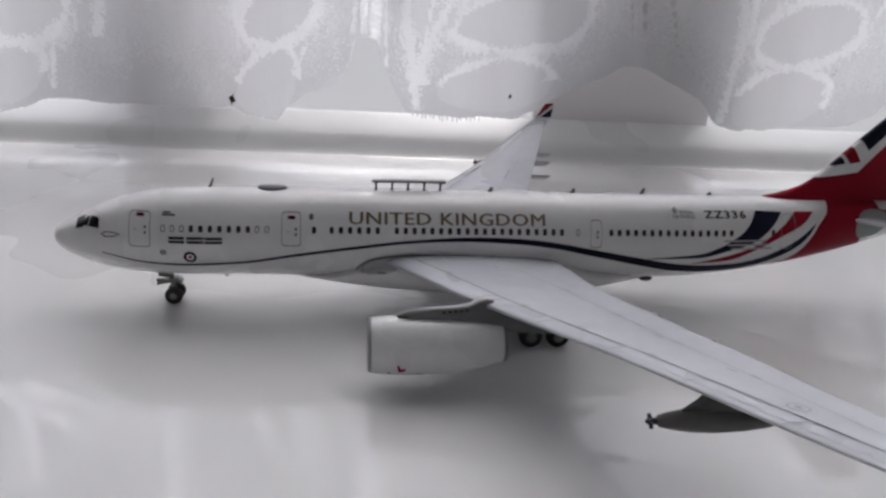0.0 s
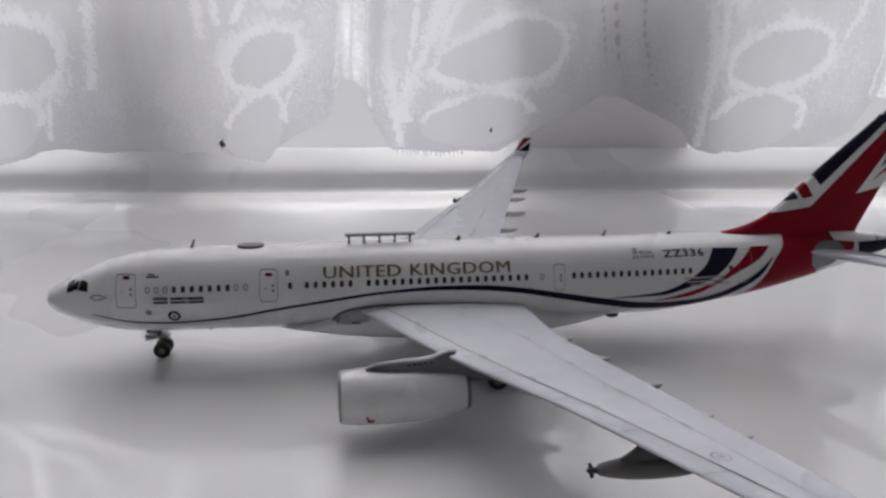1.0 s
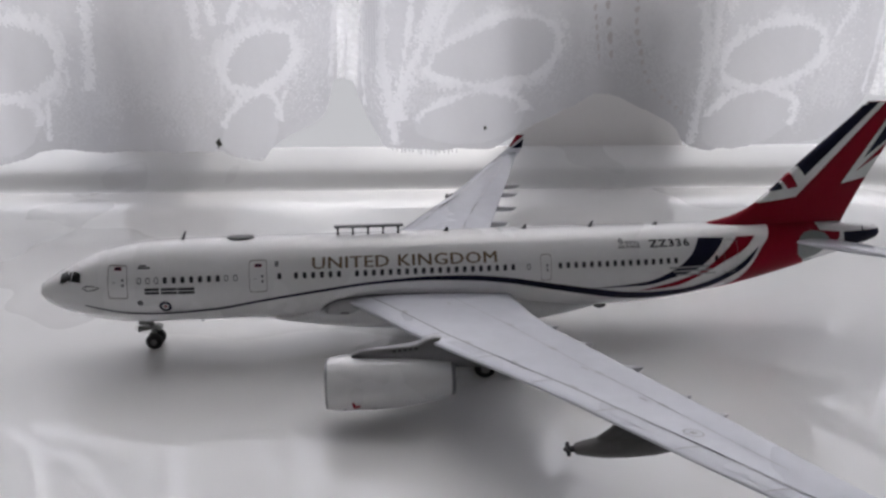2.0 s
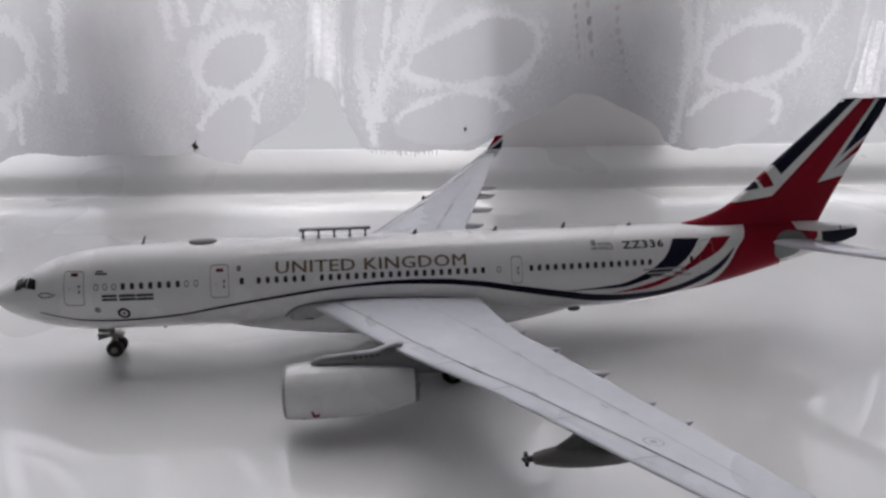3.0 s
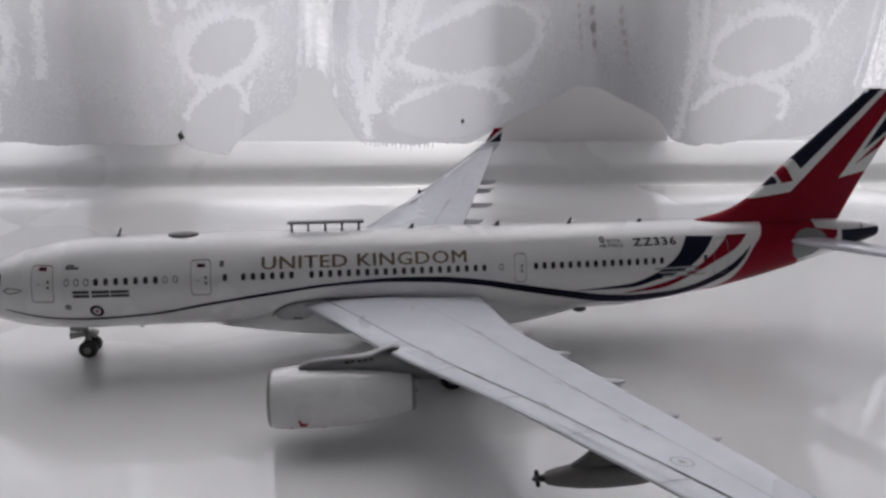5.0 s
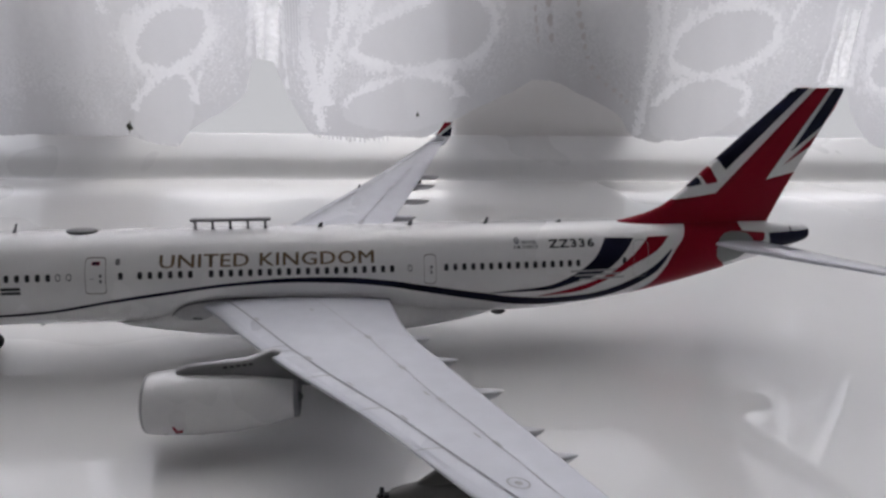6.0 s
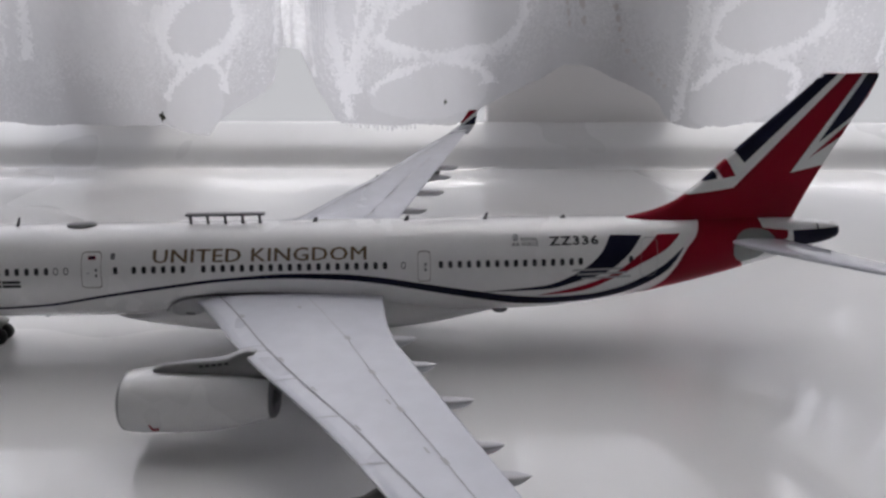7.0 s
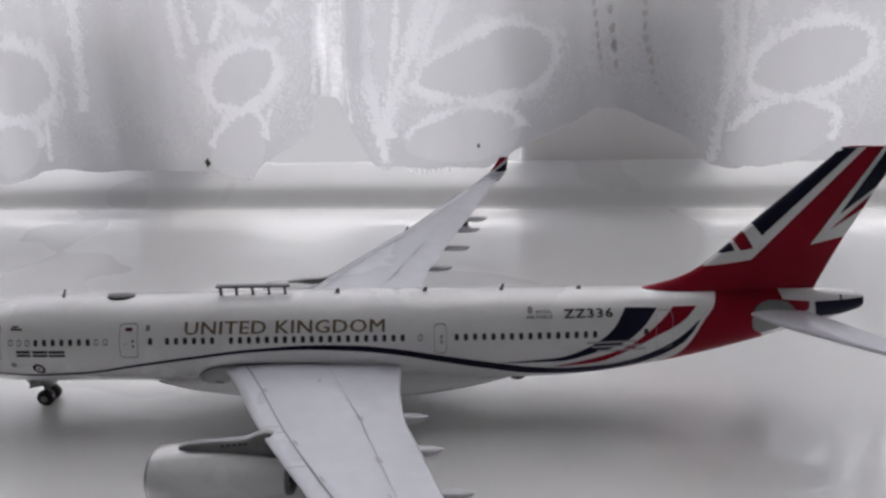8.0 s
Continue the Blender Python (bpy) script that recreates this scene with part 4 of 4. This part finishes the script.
for s in (-1, 1):
    rows = [[hull_round(x, s * a, 0.003) for a in np.linspace(0.48, 0.98, 8)] for x in (0.178, 0.195, 0.212, 0.228)]
    part("windscreen_front", loft(rows, closed=False), GLASSY, fuselage)

# aerials, dome plate, rail and outlets on the back
for x, h, c in ((0.925, 0.055, 0.018), (2.660, 0.030, 0.030), (3.205, 0.030, 0.030), (3.680, 0.042, 0.024), (4.150, 0.020, 0.03)):
    blade = [[(x + dx, -w, z), (x + dx + cc, -w, z), (x + dx + cc, w, z), (x + dx, w, z)] for dx, cc, w, z in ((0, c, 0.004, 0.755), (0.006, c, 0.004, 0.766), (0.012 + h * 0.35, c * 0.5, 0.0025, 0.763 + h))]
    part("blade_aerial", loft(blade), MIDGREY, fuselage, smooth=False)
part("dome_plate", loft([[(1.312 + 0.088 * r * math.cos(2 * math.pi * i / 40), 0.05 * r * math.sin(2 * math.pi * i / 40), z - 0.005 * math.sin(2 * math.pi * i / 40) ** 2 * r) for i in range(40)] for r, z in ((1, 0.755), (1, 0.768), (0.9, 0.776), (0.5, 0.781), (0.05, 0.782))]), MIDGREY, fuselage, "grey oval plate on the roof")
rail = part("roof_rail", box((1.925, -0.018, 0.812), (2.388, 0.018, 0.826), 0.003), MIDGREY, fuselage, "dark rail on short posts along the roof", smooth=False)
for x in (1.95, 2.05, 2.152, 2.254, 2.356):
    part("rail_post", loft([[(x - w, -0.01, z), (x + w, -0.01, z), (x + w, 0.01, z), (x - w, 0.01, z)] for w, z in ((0.014, 0.755), (0.006, 0.772), (0.006, 0.80), (0.013, 0.814))]), MIDGREY, rail)
part("belly_outlet", spindle(3.748, 3.850, -0.05, 0.180, 0.180, 0.024, 0.020, 10, 8, 1.0), DARKGREY, fuselage)
part("belly_outlet", spindle(1.00, 1.03, -0.04, 0.196, 0.196, 0.008, 0.010, 8, 6, 1.0), MIDGREY, fuselage)

# ---------------------------------------------------------------- net curtain in front of the glass
# Scallops of the lower hem: place along the model's x and height.
HEM = [(-9.0, 0.55), (-7.6, 0.72), (-6.4, 0.50), (-5.2, 0.62), (-4.2, 0.78), (-3.2, 0.50), (-2.3, 0.40), (-1.90, 0.47), (-1.62, 0.575), (-1.45, 0.60), (-1.0, 0.555),
       (-0.5, 0.545), (0.0, 0.535), (0.25, 0.55), (0.40, 0.565), (0.46, 0.56), (0.54, 0.52), (0.70, 0.455), (0.92, 0.44), (1.07, 0.595), (1.28, 0.745), (1.52, 0.865), (1.74, 1.04), (1.86, 1.42),
       (2.04, 1.40), (2.10, 1.30), (2.14, 1.18), (2.275, 0.86), (2.46, 0.575), (2.75, 0.555), (3.1, 0.545), (3.36, 0.565), (3.7, 0.56), (3.91, 0.645), (4.11, 0.785), (4.44, 0.965), (4.74, 1.12), (4.98, 1.235), (5.11, 1.23), (5.54, 1.065), (5.87, 0.91), (6.03, 0.80), (6.12, 0.66), (6.22, 0.58), (6.38, 0.535), (6.50, 0.515), (6.68, 0.55), (6.80, 0.535),
       (7.11, 0.595), (7.73, 0.65), (8.05, 0.78), (8.26, 1.0), (8.40, 1.22), (8.64, 1.20), (8.74, 0.96), (8.92, 0.70), (9.2, 0.50), (9.7, 0.46), (10.4, 0.45), (11.6, 0.6), (12.6, 0.72), (13.6, 0.55), (15.0, 0.5)]
hem = flow([p[0] for p in HEM], [p[1] for p in HEM])


def net_point(x, z, out=0.0):
    """A point of the hanging net above the model's x at the height z; out: towards the room."""
    s = x - 2.5
    full = 0.55 + 0.45 * min(1.0, z / 5)
    d = -0.33 + full * (0.085 * math.sin(1.9 * s + 0.5) + 0.05 * math.sin(4.3 * s + 1.3 + 0.15 * z) + 0.022 * math.sin(9.7 * s + 0.3 * z))
    return win(s, d - out, z)


curtain = thing("net_curtain", "white lace net curtain with a scalloped hem and woven petals", "curtain", win(2.0, -0.33, 0.5))
# strips of open work let the sky through: x, width, from and to height, lean
STRIPS = [(2.005, 0.25, 1.36, 7.0, 0.035), (8.515, 0.18, 1.10, 2.05, 0.045)]
# curved stems of open work higher up, which shine in the glossy sill: points of x and height, width
STEMS = [([(-0.64, 3.58), (-0.70, 4.43), (-0.70, 5.6)], 0.22), ([(-2.79, 3.24), (-2.59, 3.41), (-2.48, 3.62), (-2.47, 4.0), (-2.53, 4.6)], 0.17), ([(-2.39, 3.53), (-2.14, 3.66), (-1.89, 3.83), (-1.62, 4.4)], 0.14),
         ([(-2.40, 3.21), (-1.94, 3.41), (-1.41, 3.52)], 0.13), ([(-1.07, 3.58), (-0.96, 3.91)], 0.08), ([(0.51, 3.63), (0.61, 3.87), (0.85, 4.4)], 0.12), ([(1.11, 3.55), (1.21, 4.6)], 0.15), ([(1.35, 3.61), (1.40, 4.2)], 0.10),
         ([(2.06, 4.19), (2.10, 5.4)], 0.28), ([(5.60, 4.5), (5.77, 3.95), (6.06, 3.70), (6.38, 3.73), (6.61, 4.02), (6.80, 4.5)], 0.09), ([(8.35, 3.50), (8.37, 2.96)], 0.15), ([(8.69, 3.04), (8.83, 3.83)], 0.10),
         ([(9.62, 2.85), (9.54, 3.51), (9.40, 4.2)], 0.14), ([(8.30, 4.03), (8.40, 4.6)], 0.12), ([(4.70, 3.45), (4.76, 4.15)], 0.18), ([(7.10, 3.42), (7.30, 3.50)], 0.12), ([(7.62, 3.40), (7.95, 3.15)], 0.12)]


def petal_loop(cx, cz, a, b, turn, tip, n=40):
    pts = []
    for i in range(n):
        t = 2 * math.pi * i / n
        u, v = a * math.cos(t), b * math.sin(t) * (1 - tip * math.cos(t))
        u += 0.012 * math.sin(7 * t)
        pts.append((cx + u * math.cos(turn) - v * math.sin(turn), cz + u * math.sin(turn) + v * math.cos(turn)))
    return pts


def net_cord(points, width, closed=False, out=0.016, ragged=0.55):
    """Stitching sewn on the net: a flat band whose two edges are frayed stitch by stitch."""
    pts = [Vector(p) for p in points]
    if closed:
        pts.append(pts[0])
    fine = []
    for a, b in zip(pts, pts[1:]):
        n = max(1, int((b - a).length / 0.022))
        fine += [a.lerp(b, i / n) for i in range(n)]
    pts = fine + [pts[-1]]
    rows = []
    count = len(pts)
    for i, p in enumerate(pts):
        way = pts[min(i + 1, count - 1)] - pts[max(i - 1, 0)]
        side = Vector((-way.y, way.x)).normalized() * width / 2
        swell = 1 + 0.7 * noise.noise(Vector((p.x * 3, p.y * 3, width * 9)))
        low, high = (swell * (1 + ragged * noise.noise(Vector((p.x * 24, p.y * 24, k)))) for k in (3.3, 8.7))
        rows.append([net_point(*(p + side * k), out - 0.002 * abs(k)) for k in (-low, -0.45, 0, 0.45, high)])
    return loft(rows, closed=False)


PETALS = [(-1.80, 1.62, 0.53, 0.44, 0.25, 0.0), (-1.98, 0.86, 0.42, 0.30, 0.5, 0.2), (0.985, 1.635, 0.475, 0.31, 0.52, 0.05), (0.86, 0.86, 0.46, 0.30, 1.05, 0.2),
          (3.72, 1.70, 0.78, 0.36, 0.22, -0.3), (3.46, 0.93, 0.68, 0.30, 0.16, -0.2), (7.12, 1.685, 0.590, 0.35, 0.34, 0.0), (6.92, 0.90, 0.58, 0.35, 0.36, 0.05), (9.35, 1.55, 0.5, 0.36, 0.5, 0.1)]
random.seed(4)
loops = []
for row in range(3):
    for cx, cz, a, b, turn, tip in PETALS + [(10.9, 1.5, 0.6, 0.36, 0.3, 0.15), (-4.6, 1.6, 0.5, 0.4, 0.4, 0.15)]:
        if row:
            cx, cz, turn = cx + random.uniform(-0.5, 0.5), cz + 1.9 * row, turn + random.uniform(-0.5, 0.5)
        loops.append((cx, cz, petal_loop(cx, cz, a, b, turn, tip)))
SEAMS = [([(2.56, 0.60), (2.46, 1.27), (2.40, 1.65), (2.436, 2.26), (2.44, 3.0)], 0.10), ([(2.56, 0.90), (2.716, 1.44), (2.946, 1.96), (3.045, 2.27), (3.2, 3.0)], 0.15), ([(2.54, 0.95), (2.667, 1.59), (2.765, 2.26), (2.8, 3.0)], 0.055),
         ([(2.20, 1.10), (2.175, 1.6), (2.20, 2.2), (2.22, 3.0)], 0.035), ([(0.915, 0.45), (1.046, 0.71), (1.169, 1.01), (1.27, 1.28)], 0.05), ([(0.30, 1.85), (0.28, 2.2), (0.24, 3.0)], 0.10), ([(0.50, 2.0), (0.46, 2.3), (0.40, 3.0)], 0.08), ([(0.66, 2.02), (0.80, 2.3), (1.0, 3.0)], 0.08),
         ([(6.30, 1.15), (6.35, 1.56), (6.27, 2.0), (6.227, 2.29), (6.2, 3.0)], 0.12), ([(6.46, 1.55), (6.42, 2.0), (6.394, 2.29), (6.4, 3.0)], 0.08), ([(7.30, 0.86), (7.40, 1.1), (7.49, 1.31)], 0.05), ([(-1.53, 0.70), (-1.504, 1.02), (-1.43, 1.37)], 0.05),
         ([(-1.00, 1.28), (-0.94, 1.7), (-0.90, 2.3), (-0.88, 3.0)], 0.09), ([(6.22, 0.60), (6.26, 0.9), (6.31, 1.2)], 0.07), ([(1.80, 1.45), (1.86, 1.9), (1.90, 2.4), (1.9, 3.0)], 0.05), ([(8.30, 1.25), (8.37, 1.7), (8.40, 2.3), (8.4, 3.0)], 0.05),
         ([(8.68, 1.2), (8.70, 1.8), (8.72, 2.6)], 0.06), ([(3.02, 1.62), (3.10, 1.95), (3.3, 2.4), (3.4, 3.0)], 0.09), ([(7.80, 1.9), (8.0, 2.3), (8.1, 3.0)], 0.06)]
seams = []
for line, width in SEAMS:
    bend = flow([p[1] for p in line], [p[0] for p in line])
    seams.append(([(bend(z), z) for z in np.linspace(line[0][1], line[-1][1], 30)], width))

# The lace is woven in one sheet: every small cell of it is net, petal, stitching or open work.
columns = sorted({round(float(x), 3) for x in (*np.arange(-24.0, -3.2, 0.12), *np.arange(-3.2, 10.2, 0.0125), *np.arange(10.2, 29.0, 0.12))})
levels = [*np.arange(0, 2.4, 0.0135), *np.arange(2.4, 6.0, 0.05), 6.4, 7.2, 9, 12, 16, 22, 30, 42]
wavy = [hem(x) + 0.014 * noise.noise(Vector((x * 5, 0, 0))) + 0.014 * noise.noise(Vector((x * 24, 5, 0))) for x in columns]
grid_x = np.array([columns for _ in levels])
grid_z = np.array([[h + v * (42.4 - h) / 42 for h in wavy] for v in levels])
mid_x, mid_z = (grid_x[1:, 1:] + grid_x[:-1, :-1]) / 2, (grid_z[1:, 1:] + grid_z[:-1, :-1]) / 2
frayed = np.array([[noise.noise(Vector((x * 17, z * 11, 3.3))) if z < 7 else 0.0 for x, z in zip(a, b)] for a, b in zip(mid_x, mid_z)])
swelling = np.array([[noise.noise(Vector((x * 2.7, z * 2.7, 9.1))) if z < 7 else 0.0 for x, z in zip(a, b)] for a, b in zip(mid_x, mid_z)])
threads = np.array([[noise.noise(Vector((x * 52, z * 38, 6.2))) + 0.5 * noise.noise(Vector((x * 23, z * 90, 1.7))) if z < 3.4 else 0.0 for x, z in zip(a, b)] for a, b in zip(mid_x, mid_z)])
woven = np.zeros(mid_x.shape, int)  # 0: net
patches = []  # (name, material, label), by number from 1


def weave_patch(where, name, mat, label):
    patches.append((name, mat, label))
    woven[where] = len(patches)


chance = np.random.default_rng(3).random(mid_z.shape)
# net above direct view, its thinness added to brighten the sill
weave_patch(mid_z > 2.4 + 1.6 * chance, "upper_net", AIRY, "upper net made thinner to let more light onto the sill")
weave_patch(mid_z - np.array(wavy)[None, 1:] < 0.12 + 0.75 * chance + 0.3 * swelling, "hem_band", HEMBAND, "doubled band of net above the hem")
for line, width in seams:
    inside = np.zeros(mid_x.shape, bool)
    for (x0, z0), (x1, z1) in zip(line, line[1:]):
        inside |= (mid_z >= z0) & (mid_z <= z1) & (np.abs(mid_x - x0 - (x1 - x0) * (mid_z - z0) / (z1 - z0)) < width * (0.55 + 0.45 * frayed + 0.5 * swelling + 0.75 * threads))
    weave_patch(inside, "seam_stitching", CORD, "frayed white stitching along a fold")
for cx, cz, loop in loops:
    away = np.array([[math.atan2(z - cz, x - cx), math.hypot(x - cx, z - cz)] for x, z in loop])
    away = away[np.argsort(away[:, 0])]
    beyond = np.hypot(mid_x - cx, mid_z - cz) - np.interp(np.arctan2(mid_z - cz, mid_x - cx), away[:, 0], away[:, 1], period=2 * math.pi)
    band = 0.050 + 0.030 * frayed + 0.05 * swelling + 0.055 * threads
    stitched = np.abs(beyond) < band
    if cz < 1.2:  # the lowest petals are stitched along their upper edge only
        stitched &= mid_z > cz - 0.02 + 0.3 * swelling
    if cz > 1.2:
        weave_patch(beyond < 0.11 + 0.12 * frayed + 0.10 * swelling + 0.10 * threads, "loose_stitching", HALO, "loose pale stitching round a petal")
    weave_patch(beyond < 0.012 * frayed + 0.02 * threads, "petal", PETAL, "densely woven petal")
    weave_patch(stitched, "petal_stitching", CORD, "frayed white outline of a petal")
# bright pinholes scattered where the lace is loose: x and z from and to
for x0, x1, z0, z1 in ((1.30, 1.92, 1.00, 2.4), (2.18, 2.42, 0.90, 2.4), (7.65, 8.40, 1.20, 2.5), (3.0, 3.5, 2.0, 2.5), (6.25, 6.65, 1.3, 2.5)):
    weave_patch((mid_x > x0) & (mid_x < x1) & (mid_z > z0) & (mid_z < z1) & (threads + 0.4 * swelling > 0.50) & (woven != len(patches)), "loose_stitches", CORD, "scattered open stitches")
for c, w, z0, z1, lean in STRIPS:
    weave_patch((mid_z > z0 + 0.25 * frayed) & (mid_z < z1) & (np.abs(mid_x - c - lean * (mid_z - z0)) < w * (0.5 + 0.12 * swelling + 0.10 * frayed)) & (np.abs(mid_x - c + 0.02 - 0.05 * swelling - lean * (mid_z - z0)) > 0.010), "openwork_strip", OPENWORK, "strip of open lacework")
for line, width in STEMS:
    near = np.full(mid_x.shape, 9.0)
    for (x0, z0), (x1, z1) in zip(line, line[1:]):
        along = np.clip(((mid_x - x0) * (x1 - x0) + (mid_z - z0) * (z1 - z0)) / ((x1 - x0) ** 2 + (z1 - z0) ** 2), 0, 1)
        near = np.minimum(near, np.hypot(mid_x - x0 - along * (x1 - x0), mid_z - z0 - along * (z1 - z0)))
    weave_patch(near < width * (0.62 + 0.35 * swelling + 0.3 * frayed), "openwork_stem", STREAK, "curved stem of open lacework")
petal = curtain
for number, (name, mat, label) in enumerate([("net_panel", NET, "")] + patches):
    mesh, knots = bmesh.new(), {}
    for i, j in np.argwhere(woven == number).tolist():
        corner = []
        for at in ((i, j), (i, j + 1), (i + 1, j + 1), (i + 1, j)):
            if at not in knots:
                knots[at] = mesh.verts.new(net_point(grid_x[at], grid_z[at]))
            corner.append(knots[at])
        mesh.faces.new(corner)
    if len(mesh.faces) > 20:
        made = part(name, mesh, mat, petal if name == "petal_stitching" else curtain, label)
        petal = made if name == "petal" else petal
    else:
        mesh.free()
# comb of upright threads beside the open strip
for k in range(9):
    x = 2.19 + 0.030 * k
    part("upright_thread", net_cord([(x, 1.35 + 0.12 * (k % 3)), (x + 0.01, 2.1), (x + 0.02, 3.3)], 0.010, False, 0.008, 0.4), CORD, curtain)
# short fringe where the hem is frayed
random.seed(8)
for k in range(16):
    x = 2.52 + 0.052 * k + random.uniform(-0.012, 0.012)
    part("fringe_thread", net_cord([(x, hem(x) + 0.01), (x + random.uniform(-0.01, 0.01), hem(x) - random.uniform(0.03, 0.06))], 0.022, False, 0.004, 0.3), CORD, curtain)
# rows of eyelets: two upright ones, and one that bends away along the fold
EYES = [(4.977 + 0.03 * k, 2.62 - 0.185 * k, 0.034, 0.070) for k in range(6)] + [(4.823 + 0.018 * k, 2.55 - 0.11 * k, 0.018, 0.050) for k in range(9)]
bend = flow([0, 0.6, 0.85, 1.1, 1.3, 1.5, 1.67, 1.88, 2.05], [5.36, 5.398, 5.416, 5.486, 5.537, 5.637, 5.775, 5.953, 6.06])
fall = flow([0, 0.6, 0.85, 1.1, 1.3, 1.5, 1.67, 1.88, 2.05], [2.85, 2.28, 2.00, 1.744, 1.551, 1.355, 1.209, 1.095, 1.0])
EYES += [(bend(q), fall(q), 0.026, 0.042 if q < 1.35 else 0.026) for q in np.arange(0.1, 2.06, 0.115)]
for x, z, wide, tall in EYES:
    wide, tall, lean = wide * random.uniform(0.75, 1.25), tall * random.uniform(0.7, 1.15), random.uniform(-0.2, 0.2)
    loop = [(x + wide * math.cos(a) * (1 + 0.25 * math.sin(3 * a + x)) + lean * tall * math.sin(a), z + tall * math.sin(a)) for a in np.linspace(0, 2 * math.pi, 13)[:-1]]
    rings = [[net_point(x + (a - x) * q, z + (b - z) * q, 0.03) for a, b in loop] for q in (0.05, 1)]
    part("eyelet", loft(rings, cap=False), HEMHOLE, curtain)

# specks on the net
def fluff(name, x, z, size, label):
    ob = thing(name, label, "fluff", net_point(x, z, 0.03))
    bm = bmesh.new()
    bmesh.ops.create_icosphere(bm, subdivisions=2, radius=size)
    c = Vector(net_point(x, z, 0.03))
    for v in bm.verts:
        v.co = c + Vector((v.co.x * 0.85, v.co.y * 0.5, v.co.z * (0.9 + 0.3 * noise.noise(v.co * 60)))) * (1 + 0.7 * noise.noise(v.co * 25))
    part("tuft", bm, SPECK, ob)
    for k in range(2):
        a = radians(75 + 190 * k)
        part("strand", tube([c, c + Vector((math.cos(a), -0.1, math.sin(a))) * size * 1.7], [size * 0.35, size * 0.08], 5), SPECK, ob)


fluff("fluff", 0.44, 0.665, 0.040, "small dark tuft of fluff on the curtain hem")
fluff("fluff", 3.645, 0.825, 0.022, "tiny dark speck on the net curtain")

# ---------------------------------------------------------------- behind the curtain
def ledge_box(label, s0, s1, d0, d1, z1, bevel, plastic):
    """Lidded block added on the ledge, between net and glass, to shade the net."""
    ob = thing("shade_block", label, "box", win((s0 + s1) / 2, (d0 + d1) / 2, 0.142), group="boxes on the window ledge")
    part("body", win_box(s0 + 0.02, s1 - 0.02, d0 + 0.02, d1 - 0.02, 0.142, z1 - 0.12, 0.05), plastic, ob)
    part("lid", win_box(s0, s1, d0, d1, z1 - 0.20, z1, bevel), plastic, ob)


# made-up blocks for the darker zones of the net; what stands there is unknown
ledge_box("wide frosted grey block added on the window ledge to shade the curtain", 1.62, 4.08, 0.68, 1.24, 3.4, 0.06, FROSTED)
ledge_box("narrow milky block added on the window ledge to shade the curtain", -3.80, -2.32, 0.68, 1.24, 3.1, 0.09, MILKY)
